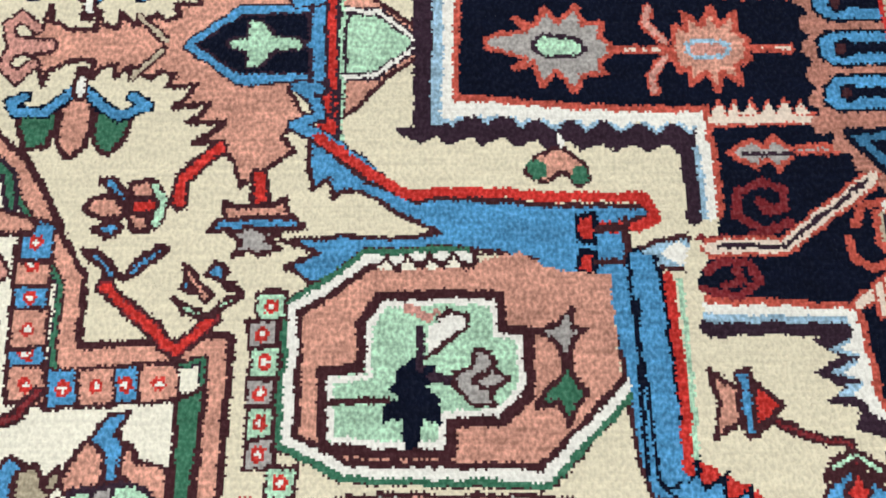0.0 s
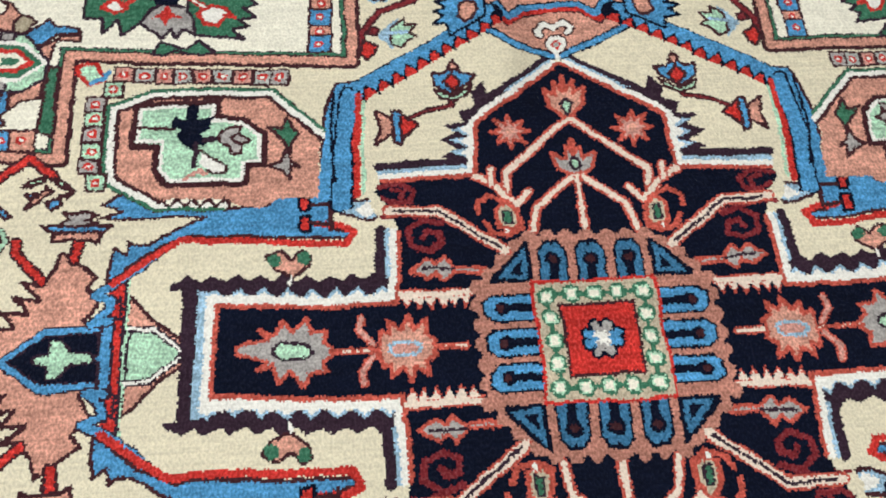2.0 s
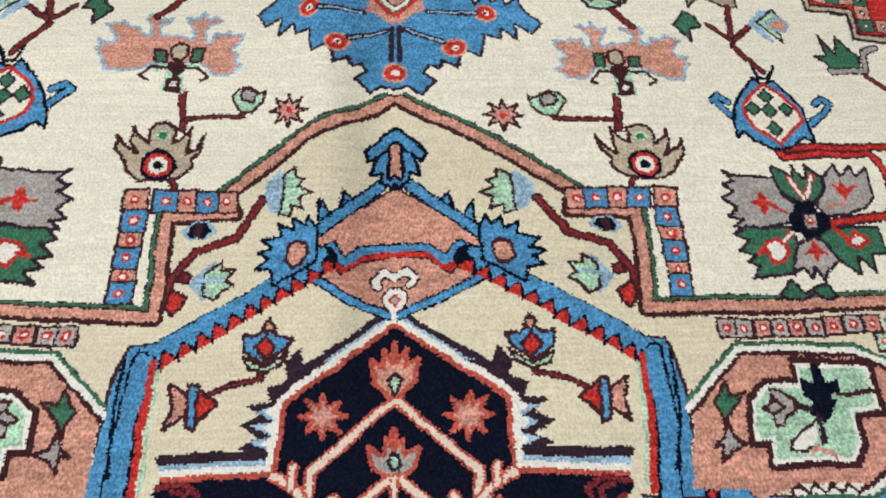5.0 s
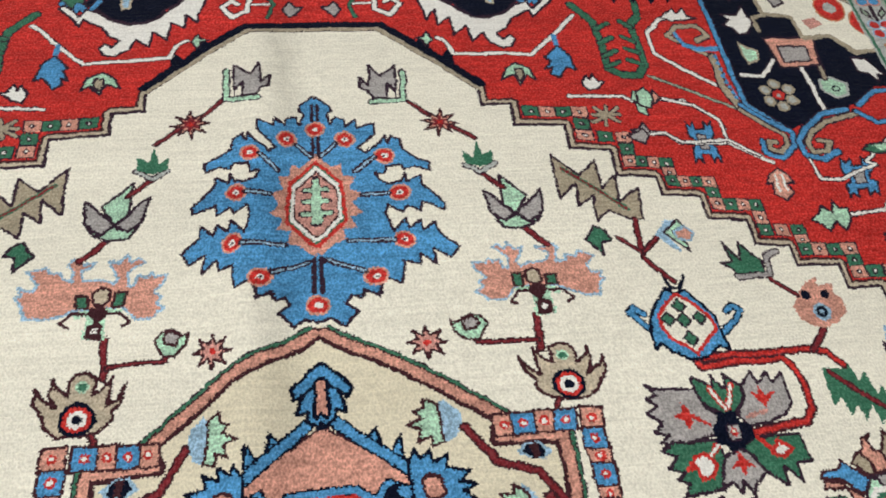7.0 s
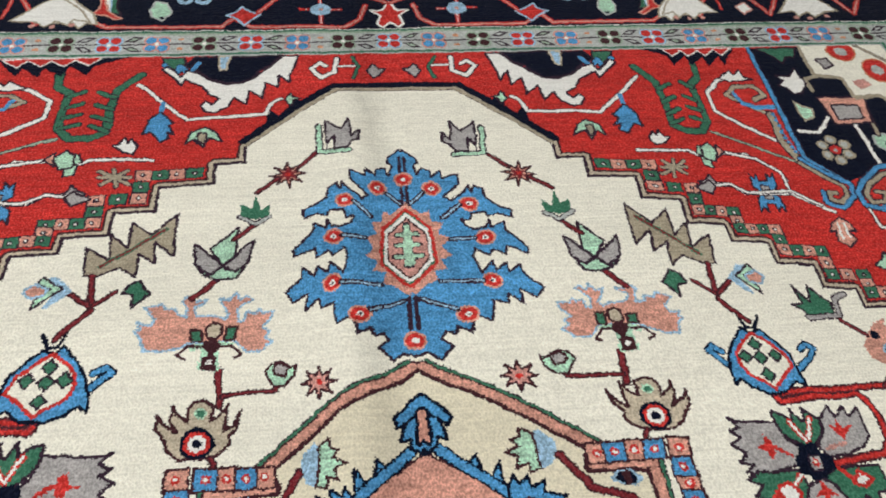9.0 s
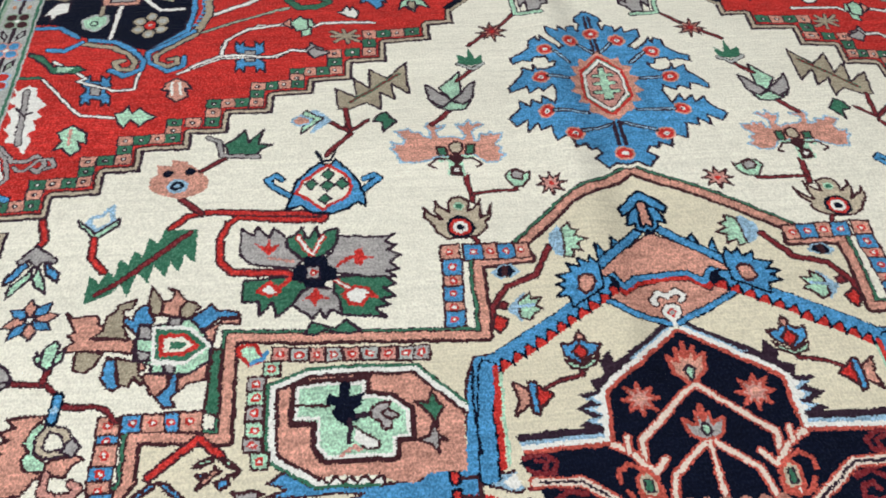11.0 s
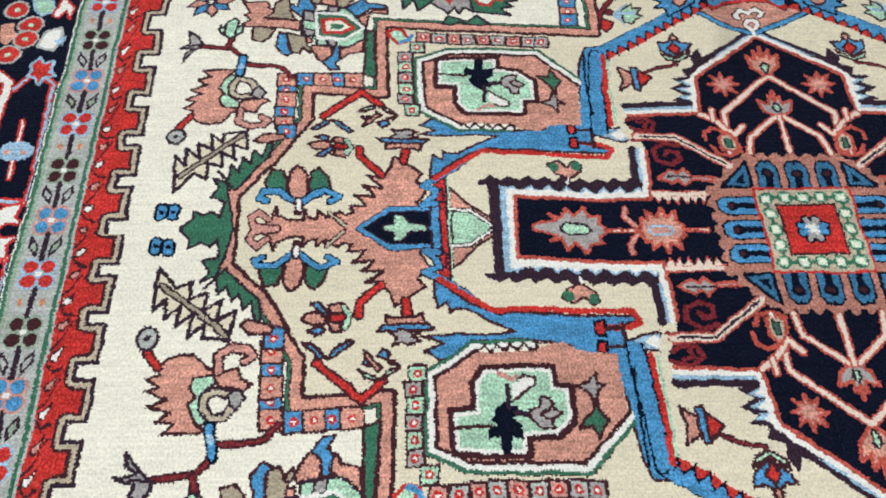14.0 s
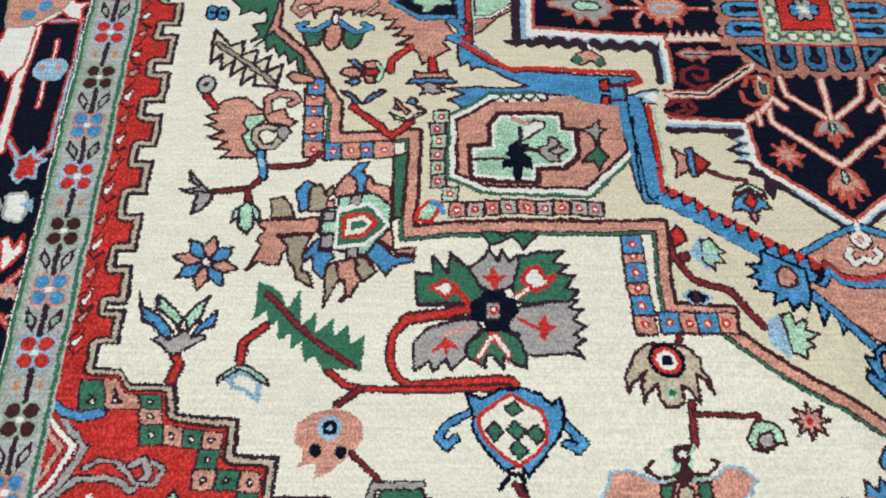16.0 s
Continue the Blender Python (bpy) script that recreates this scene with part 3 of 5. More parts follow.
fill("grey", [501, 616, 440, 614, 424, 620, 438, 605, 421, 597, 436, 588, 416, 577, 435, 565, 420, 552, 440, 547, 425, 536, 459, 536, 513, 546, 530, 572, 512, 583], "dark", 5)
fill("green", [513, 539, 440, 537, 423, 523, 443, 517, 425, 499, 449, 495, 433, 484, 454, 479, 437, 461, 503, 470, 513, 493, 516, 518], "dark", 5)
fill("grey", [561, 515, 545, 524, 517, 515, 506, 495, 502, 470, 516, 479, 526, 462, 533, 479, 544, 460, 551, 472, 574, 489, 568, 505], "dark", 5)
fill("green", [651, 539, 577, 540, 548, 526, 559, 515, 574, 489, 598, 468, 604, 496, 623, 473, 626, 498, 651, 500], "dark", 5)
fill("red", [636, 608, 619, 602, 613, 617, 608, 601, 593, 608, 603, 592, 613, 584, 623, 594])
line("rose", 6, [611, 579, 575, 571])
for petal in ([565, 619, 547, 585], [525, 616, 543, 584]):
    line("red", 10, petal)
    line("white", 5, petal)
line("red", 6, [508, 561, 484, 576])
fill("red", [483, 587, 473, 595, 471, 580, 454, 575, 470, 570, 474, 555, 483, 564])
line("red", 9, [513, 533, 494, 517])
line("white", 4, [513, 533, 494, 517])
fill("white", [501, 505, 486, 521, 469, 515, 455, 499, 468, 503, 475, 486, 490, 488], "red", 6)
fill("red", [539, 523, 533, 508, 520, 497, 534, 499, 540, 484, 547, 499, 559, 498, 547, 509])
fill("white", [629, 518, 611, 532, 594, 515, 610, 508], "red", 6)
line("red", 8, [599, 519, 578, 538])
fill("navy", [575, 560, 558, 566, 556, 580, 523, 578, 522, 565, 510, 555, 511, 534, 524, 531, 528, 521, 555, 523, 559, 532, 575, 537])
fill("grey", [553, 561, 535, 560, 535, 537, 553, 539], "dark", 3)
dots("red", 6, [544, 549])
dots("ivory", 2.5, [544, 549])

motif("green_leaf", "long serrated green leaf with wine midrib")
fill("green", [887, 503, 889, 562, 871, 548, 864, 572, 853, 558, 850, 594, 835, 578, 831, 608, 818, 591, 812, 631, 796, 616, 787, 648, 774, 640, 737, 642, 733, 578, 752, 593, 757, 561, 775, 579, 776, 552, 799, 575, 799, 543, 820, 563, 826, 516, 840, 543, 852, 522, 870, 510])
line("maroon", 11, [872, 522, 748, 635])
line("wine", 6, [872, 522, 748, 635])

motif("branch", "wine red branch joining leaf and flowers")
stem([779, 646, 757, 670, 727, 675, 533, 665], 15)
line("red", 6, [779, 646, 757, 670, 727, 675, 533, 665])
stem([736, 673, 770, 707], 13)

motif("box_flower", "blue lobed flower box with green checks")
for arm in ([465, 703, 448, 720, 434, 734, 442, 742, 456, 734], [578, 703, 614, 729, 625, 745, 611, 754, 600, 744]):
    line("navy", 14, arm)
    line("blue", 8, arm)
line("navy", 6, [507, 798, 514, 779, 528, 779, 541, 802])
fill("blue", [505, 780, 516, 768, 536, 777, 559, 754, 575, 735, 579, 703, 587, 675, 565, 684, 543, 667, 509, 662, 485, 672, 471, 685, 459, 675, 458, 700, 466, 729, 482, 753], "navy", 5)
fill("ivory", [518, 768, 539, 757, 562, 737, 572, 712, 544, 688, 525, 671, 511, 683, 488, 695, 480, 713, 481, 734, 499, 754], "red", 6)
for u, v in ((518, 748), (494, 726), (519, 724), (547, 729), (522, 695)):
    fill("green", [u - 12, v, u, v + 12, u + 12, v, u, v - 12], "dark", 3)

motif("face_flower", "salmon flower with dark blue spots")
fill("salmon", [748, 776, 773, 798, 796, 806, 795, 789, 821, 793, 816, 772, 829, 763, 826, 737, 802, 719, 774, 709, 750, 715, 733, 728, 730, 750])
fill("salmon", [756, 773, 775, 793, 791, 798, 793, 783, 814, 787, 809, 770, 821, 759, 819, 737, 799, 724, 777, 715, 755, 721, 739, 732, 738, 750])
dots("navy", 9, [762, 772, 799, 771])
dots("sky", 17, [780, 739])
dots("navy", 11, [780, 739])
dots("sky", 4, [780, 739])


motif("eye_flower", "beige crown flower with a red and navy eye")
fill("beige", [257, 667, 267, 650, 279, 641, 278, 680, 292, 662, 301, 659, 300, 680, 314, 688, 326, 687, 334, 674, 333, 657, 350, 671, 354, 683, 356, 659, 346, 640, 368, 657, 373, 668, 375, 647, 363, 632, 355, 615, 340, 603, 321, 602, 298, 601, 280, 610, 271, 622, 273, 634, 262, 645], "maroon", 5)
dots("navy", 24, [316, 625])
dots("red", 18.5, [316, 625])
dots("white", 13, [316, 625])
dots("navy", 7.5, [316, 625])
dots("mint", 8, [316, 669])
dots("green", 5.5, [316, 669])

motif("stem", "short wine stem below the eye flower")
stem([293, 591, 297, 601], 11)

motif("stem", "wine stem with a side branch")
stem([290, 680, 293, 734], 13)
stem([288, 693, 201, 694, 198, 704], 9)

motif("bud", "grey bud in a mint cup")
fill("mint", [205, 700, 187, 700, 171, 715, 167, 733, 177, 730, 194, 741, 211, 737, 220, 726], "maroon", 4.5)
fill("grey", [201, 719, 186, 715, 181, 733, 197, 737, 206, 730], "maroon", 4.5)

motif("star_flower", "salmon eight-pointed star flower")
flower("rose", 132, 701, 27, 8, "red", "maroon", 0.0, 0.45)

motif("eight_point_flower", "blue and salmon eight-petalled star")
fill("salmon", [960, 484, 974, 501, 967, 522, 952, 505], "dark", 4)
fill("blue", [963, 482, 985, 484, 995, 504, 972, 502], "dark", 4)
fill("salmon", [964, 478, 981, 464, 1002, 471, 985, 486], "dark", 4)
fill("blue", [962, 475, 964, 453, 984, 443, 982, 466], "dark", 4)
fill("salmon", [958, 474, 944, 457, 951, 436, 966, 453], "dark", 4)
fill("blue", [955, 476, 933, 474, 923, 454, 946, 456], "dark", 4)
fill("salmon", [954, 480, 937, 494, 916, 487, 933, 472], "dark", 4)
fill("blue", [956, 483, 954, 505, 934, 515, 936, 492], "dark", 4)
dots("white", 5, [959, 479])

motif("tulip", "grey tulip with blue petals on a wine stem")
stem([989, 682, 978, 644, 983, 632], 16)
line("red", 6, [989, 682, 978, 644, 983, 632])
fill("mint", [1012, 530, 1013, 551, 989, 576, 984, 589, 982, 565, 999, 545], "dark", 4.5)
fill("mint", [979, 564, 974, 587, 960, 564, 949, 531, 967, 546], "dark", 4.5)
fill("blue", [1025, 544, 1020, 570, 999, 606, 991, 590, 1002, 575], "dark", 4.5)
fill("blue", [968, 599, 951, 582, 939, 574, 937, 552, 958, 572], "dark", 4.5)
fill("grey", [1012, 603, 986, 632, 947, 599, 950, 591, 966, 597, 978, 586, 994, 604, 1005, 594], "dark", 4.5)

motif("cup_flower", "pale sky and mint cup on a wine stem")
fill("ivory", [915, 674, 908, 686, 893, 689, 881, 705, 873, 671, 899, 658], "sky", 8)
fill("mint", [931, 683, 899, 650, 865, 678, 864, 664, 896, 638, 928, 669], "dark", 4.5)
stem([899, 640, 896, 600, 870, 570], 15)
line("red", 6, [899, 640, 896, 600, 870, 570])

motif("leafy_crest", "salmon and blue leafy crest with mint pentagon")
fill("salmon", [907, 489, 894, 476, 878, 479, 858, 479, 853, 462, 843, 455, 853, 442, 861, 434, 797, 432, 795, 407, 836, 411, 890, 411, 892, 418, 881, 428, 893, 442, 885, 449, 897, 471], "maroon", 4.5)
fill("tan", [858, 438, 844, 450, 844, 475, 834, 485, 831, 500, 808, 511, 811, 493, 824, 487, 819, 473, 817, 454, 805, 434], "maroon", 4.5)
fill("blue", [821, 478, 806, 468, 805, 485, 798, 496, 790, 502, 784, 484, 773, 470, 776, 463, 792, 462, 793, 441, 803, 448, 820, 465], "maroon", 4.5)
fill("tan", [792, 537, 768, 504, 768, 479, 782, 481, 789, 499], "maroon", 4.5)
fill("salmon", [768, 504, 757, 506, 755, 522, 766, 531, 750, 526, 734, 505, 732, 490, 739, 496, 741, 474, 767, 479], "maroon", 4.5)
fill("tan", [733, 505, 724, 503, 711, 492, 720, 479, 729, 472, 738, 474, 739, 491], "maroon", 4.5)
fill("blue", [727, 467, 715, 478, 695, 497, 686, 486, 656, 483, 651, 474, 682, 471, 697, 454, 711, 445, 727, 454], "maroon", 4.5)
fill("salmon", [690, 455, 677, 467, 652, 470, 649, 460, 682, 460, 684, 427, 706, 441], "maroon", 4.5)
fill("tan", [873, 410, 836, 407, 843, 387, 855, 374, 874, 377], "maroon", 4.5)
fill("blue", [828, 399, 815, 396, 812, 365, 804, 353, 814, 346, 833, 364], "maroon", 4.5)
fill("tan", [815, 398, 785, 395, 781, 373, 772, 365, 773, 354, 782, 361, 786, 369, 792, 351, 808, 357], "maroon", 4.5)
fill("salmon", [784, 395, 774, 394, 773, 378, 783, 380], "maroon", 4)
fill("salmon", [770, 373, 739, 370, 734, 352, 749, 336, 758, 339, 773, 365], "maroon", 4.5)
fill("blue", [731, 372, 719, 362, 721, 342, 731, 333, 721, 317, 737, 317, 751, 335, 738, 348, 735, 367], "maroon", 4.5)
fill("salmon", [716, 370, 686, 392, 687, 360, 710, 355, 722, 339, 726, 361], "maroon", 4.5)
fill("mint", [795, 461, 771, 459, 725, 470, 685, 423, 686, 394, 711, 371, 764, 373, 766, 389, 791, 395], "dark", 5)
fill("grey", [793, 459, 774, 457, 772, 435, 791, 436], "dark", 4)
fill("grey", [790, 414, 772, 412, 770, 396, 789, 398], "dark", 4)
fill("grey", [753, 473, 737, 471, 736, 456, 752, 457], "dark", 4)
fill("grey", [748, 389, 732, 388, 731, 372, 746, 374], "dark", 4)
line("dark", 5, [792, 436, 774, 434])
fill("white", [773, 459, 723, 455, 685, 422, 718, 385, 767, 389])
fill("green", [767, 454, 724, 448, 692, 421, 721, 391, 763, 399])
fill("ivory", [758, 440, 728, 438, 707, 419, 726, 403, 756, 407], "red", 7)
fill("green", [746, 428, 728, 426, 720, 420, 728, 413, 745, 414])

motif("green_tab", "green tabs on the inner side of the outline")
fill("green", [685, 309, 664, 299, 670, 411, 682, 416], "maroon", 4.5)
fill("green", [555, 436, 539, 433, 523, 442, 506, 433, 482, 435, 474, 439, 495, 460, 510, 442, 543, 456], "dark", 4.5)

motif("dragon_leaf", "salmon jagged leaf with mint curl")
fill("salmon", [958, 213, 945, 201, 930, 196, 909, 198, 893, 216, 877, 222, 855, 216, 848, 233, 834, 241, 845, 248, 875, 243, 882, 234, 896, 234, 910, 243, 905, 260, 915, 268, 906, 294, 892, 305, 904, 308, 948, 307, 932, 294, 954, 289, 937, 278, 964, 269, 943, 260, 970, 248, 952, 242, 972, 230, 955, 225], "maroon", 4.5)
fill("mint", [909, 230, 883, 225, 881, 238, 894, 248, 899, 260, 900, 277, 892, 291, 898, 298, 908, 291, 917, 268, 906, 258, 915, 247], "maroon", 4)
line("dark", 15, [856, 266, 868, 286, 887, 288, 896, 273, 894, 257, 881, 250, 865, 254])
line("beige", 7, [856, 266, 868, 286, 887, 288, 896, 273, 894, 257, 881, 250, 865, 254])
fill("grey", [866, 255, 851, 246, 840, 259, 853, 275, 862, 268], "dark", 4)
line("maroon", 15, [879, 221, 882, 199, 864, 188, 842, 191, 834, 201, 846, 208])
line("rose", 8, [879, 221, 882, 199, 864, 188, 842, 191, 834, 201, 846, 208])
stem([958, 213, 975, 196, 979, 184], 14)
line("red", 6, [958, 213, 975, 196, 979, 184])
dots("dark", 17, [981, 174])
dots("ash", 12, [981, 174])
dots("dark", 4, [981, 174])

motif("stem", "wine stem joining frieze and leaf buds")
stem([799, 296, 815, 316, 831, 322, 880, 321], 11)
stem([885, 336, 906, 355, 960, 365], 11)
stem([911, 360, 907, 382], 13)
line("navy", 17, [886, 298, 884, 336])
line("blue", 10, [886, 301, 885, 334])
dots("sky", 6, [886, 315])

motif("leaf_bud", "grey forked leaf bud")
fill("grey", [957, 367, 970, 354, 987, 329, 985, 349, 973, 358, 1000, 363, 979, 371, 988, 403, 967, 386, 959, 375], "dark", 5)
line("dark", 4, [963, 367, 983, 365])

motif("leaf_bud", "mint three-lobed leaf bud")
fill("mint", [910, 380, 928, 394, 932, 414, 924, 407, 920, 423, 909, 432, 900, 422, 899, 408, 889, 415, 892, 395], "dark", 5)
line("dark", 4, [921, 392, 920, 410])
line("dark", 4, [902, 393, 901, 411])

motif("twin_flower", "pair of small blue ring flowers")
for u, v in ((992, 29), (974, 30)):
    line("navy", 22, [u, v - 6, u, v + 6])
    line("blue", 13, [u, v - 7, u, v + 7])
    dots("navy", 4, [u, v])

motif("comb_leaf", "grey-beige comb leaf with dark teeth")
fill("sand", [980, 67, 952, 96, 931, 92, 929, 115, 908, 112, 909, 136, 887, 126, 891, 151, 866, 145, 870, 172, 905, 164, 926, 162, 945, 148, 962, 131, 980, 121])
line("dark", 6, [980, 65, 950, 98, 930, 88, 929, 116, 907, 108, 909, 136, 885, 120, 890, 151, 865, 140, 869, 176])
line("dark", 6, [980, 65, 980, 135, 963, 115, 962, 148, 942, 127, 945, 158, 922, 141, 924, 175, 905, 157, 903, 175, 868, 179])
line("dark", 12, [971, 94, 873, 172])
line("tan", 5, [971, 94, 873, 172])

motif("oak_leaf", "green serrated leaf outside the outline", "v")
fill("green", [878, -8, 958, -8, 956, 3, 943, 17, 945, 32, 927, 24, 915, 32, 902, 19, 898, 49, 921, 57, 908, 73, 919, 89, 896, 79, 893, 64], "dark", 4.5)
fill("green", [884, 67, 911, 100, 895, 83, 891, 110, 878, 98, 872, 124, 860, 110, 854, 138, 842, 124, 834, 153, 826, 153, 830, 124], "dark", 4.5)

motif("calyx", "green and salmon calyx with blue scrolls")
fill("green", [835, 75, 826, 100, 808, 96, 801, 77, 802, 59, 829, 65], "maroon", 5)
fill("salmon", [799, 76, 798, 93, 787, 106, 773, 93, 770, 70, 774, 50, 792, 51, 800, 63], "maroon", 5)
fill("green", [768, 74, 765, 93, 753, 103, 739, 88, 734, 67, 746, 63, 765, 58], "maroon", 5)
line("navy", 13, [787, 43, 813, 64, 837, 64, 843, 54, 831, 49])
line("blue", 8, [787, 43, 813, 64, 837, 64, 843, 54, 831, 49])
line("navy", 13, [782, 44, 764, 57, 745, 67, 723, 58, 737, 49])
line("blue", 8, [782, 44, 764, 57, 745, 67, 723, 58, 737, 49])
line("maroon", 14, [785, 47, 784, 29])
line("white", 7, [785, 47, 784, 34])

motif("scroll", "rose curled scroll of two arms")
line("maroon", 14, [815, 1, 848, 3, 854, 21, 842, 31, 827, 18])
line("rose", 8, [815, 1, 848, 3, 854, 21, 842, 31, 827, 18])

motif("bud", "salmon, red and blue bud")
fill("salmon", [770, 151, 761, 141, 747, 139, 734, 148, 737, 158, 755, 159], "maroon", 5)
fill("blue", [759, 126, 747, 124, 731, 142, 735, 146, 750, 135], "maroon", 5)
fill("blue", [760, 167, 741, 160, 737, 168, 748, 173], "maroon", 5)
fill("salmon", [733, 129, 714, 126, 712, 141, 728, 142], "maroon", 5)
fill("red", [731, 143, 710, 142, 706, 154, 729, 155], "maroon", 5)
fill("salmon", [733, 157, 715, 156, 715, 169, 729, 170], "maroon", 5)
line("maroon", 10, [711, 133, 703, 146, 710, 163])
line("mint", 6, [711, 133, 703, 146, 710, 163])

motif("forked_stem", "wine chevron stem with blue leaves")
stem([747, 212, 686, 269, 657, 242], 15)
line("red", 7, [747, 212, 686, 269, 657, 242])
fill("blue", [766, 183, 757, 183, 735, 202, 742, 206], "maroon", 5)
fill("blue", [734, 206, 723, 194, 707, 181, 699, 185, 723, 204], "maroon", 5)

motif("bird_bud", "blue and salmon bud with mint leaves")
fill("blue", [688, 218, 681, 209, 676, 220], "maroon", 4.5)
fill("blue", [665, 206, 657, 196, 646, 203, 648, 213], "maroon", 4.5)
fill("blue", [649, 217, 641, 214, 634, 223], "maroon", 4.5)
fill("salmon", [685, 196, 676, 203, 671, 212, 658, 222, 665, 230, 673, 218, 681, 210], "maroon", 4.5)
fill("mint", [693, 226, 669, 237, 666, 244, 684, 238], "maroon", 4.5)
fill("mint", [659, 241, 652, 229, 634, 224, 642, 232], "maroon", 4.5)

motif("twig_leaf", "beige serrated leaf with brown midrib")
fill("tan", [504, 910, 511, 973, 470, 940, 477, 999, 447, 968, 448, 1025, 415, 993, 379, 1037, 377, 946, 408, 977, 404, 930, 429, 953, 427, 901, 452, 923, 481, 907], "dark", 4.5)
line("green", 8, [481, 928, 392, 1006])
line("wine", 4, [481, 928, 392, 1006])

motif("branch", "wine forked branch in the ivory field")
stem([490, 908, 483, 835, 522, 792], 12)
stem([451, 872, 486, 843], 9)
stem([526, 881, 488, 847], 10)
fill("green", [418, 891, 434, 884, 441, 867, 425, 862, 424, 838, 412, 854, 403, 864], "dark", 4.5)
fill("sky", [516, 879, 543, 911, 561, 907, 533, 884, 556, 850, 543, 851])
fill("mint", [565, 911, 531, 884, 571, 850, 570, 866, 548, 886, 573, 900], "dark", 4)
fill("salmon", [552, 886, 575, 900, 589, 888, 579, 872, 557, 874], "sky", 5)


motif("green_bud", "green serrated leaf bud with grey cup")
fill("green", [637, 871, 663, 839, 671, 873, 688, 851, 706, 837, 699, 813, 647, 809, 640, 822, 622, 831, 646, 836], "dark", 5)
line("dark", 13, [645, 805, 710, 810, 717, 846, 738, 858])
line("grey", 7, [645, 805, 710, 810, 717, 846, 738, 858])
stem([704, 802, 746, 772], 10)

motif("palmette_flower", "salmon and blue fan flower with green calyx")
fill("salmon", [215, 831, 234, 826, 241, 836, 247, 827, 259, 831, 261, 817, 270, 816, 274, 834, 265, 845, 253, 852, 261, 860, 272, 851, 277, 864, 287, 850, 300, 855, 294, 840, 285, 828, 291, 820, 309, 827, 332, 828, 338, 843, 324, 848, 320, 855, 338, 853, 349, 860, 356, 852, 349, 842, 347, 824, 359, 827, 366, 839, 378, 835, 385, 845, 396, 841, 407, 838, 391, 819, 395, 807, 412, 810, 407, 799, 414, 796, 404, 785, 402, 768, 381, 765, 358, 773, 339, 783, 273, 782, 252, 763, 226, 763, 221, 770, 210, 778, 222, 786, 217, 795, 231, 802, 218, 817], "sky", 4)
fill("mint", [269, 778, 298, 782, 334, 781, 343, 774, 332, 765, 324, 736, 293, 734, 291, 767])
fill("ivory", [274, 768, 299, 774, 295, 746, 277, 751])
fill("ivory", [325, 773, 348, 766, 338, 751, 322, 747])
fill("green", [271, 807, 289, 808, 290, 783, 273, 783], "maroon", 4.5)
fill("green", [323, 802, 340, 803, 338, 785, 322, 785], "maroon", 4.5)
fill("beige", [296, 811, 307, 815, 317, 809, 316, 789, 304, 786, 295, 794], "maroon", 4.5)
fill("maroon", [297, 782, 309, 787, 323, 783, 320, 770, 311, 761, 322, 756, 321, 736, 296, 735, 300, 757, 305, 761, 295, 771])
line("maroon", 5, [302, 774, 276, 773, 261, 759, 270, 754])
line("maroon", 5, [320, 775, 342, 777, 358, 763, 346, 754])
dots("white", 5, [309, 748])
dots("maroon", 1.5, [309, 748])

motif("tulip_bud", "grey and mint tulip bud")
stem([308, 892, 342, 858], 12)
fill("mint", [265, 921, 283, 907, 303, 916, 322, 901, 342, 917, 332, 901, 307, 890, 279, 892], "dark", 5)
fill("grey", [257, 967, 276, 949, 284, 936, 300, 919, 283, 904, 264, 921], "dark", 5)
fill("grey", [348, 964, 345, 922, 322, 900, 303, 919, 330, 945], "dark", 5)
fill("mint", [286, 995, 324, 952, 304, 919, 284, 936], "dark", 5)

motif("bud", "green bud on a wine stem")
stem([254, 1002, 290, 970], 11)
line("dark", 11, [235, 1018, 256, 1001, 284, 1019])
line("ash", 6, [235, 1018, 256, 1001, 284, 1019])
fill("green", [234, 1047, 249, 1033, 259, 1068, 266, 1038, 285, 1048, 282, 1022, 258, 1011, 237, 1021])

motif("star_flower", "salmon star flower on a stem")
stem([155, 1166, 192, 1127], 10)
stem([223, 1105, 258, 1074], 10)
flower("salmon", 205, 1114, 30, 8, "", "maroon", 0.3, 0.4)
flower("red", 205, 1114, 13, 6, "", "wine", 0.0, 0.4)

motif("fork_bud", "grey forked bud with mint edge")
fill("grey", [95, 1253, 110, 1227, 140, 1251, 137, 1190, 122, 1209, 122, 1174, 99, 1174, 91, 1191, 76, 1197, 77, 1222, 91, 1203], "dark", 5)
fill("ivory", [125, 1204, 137, 1186, 136, 1172, 122, 1173], "dark", 3)
line("dark", 14, [151, 1235, 150, 1168, 97, 1165])
line("mint", 8, [151, 1235, 150, 1168, 97, 1165])

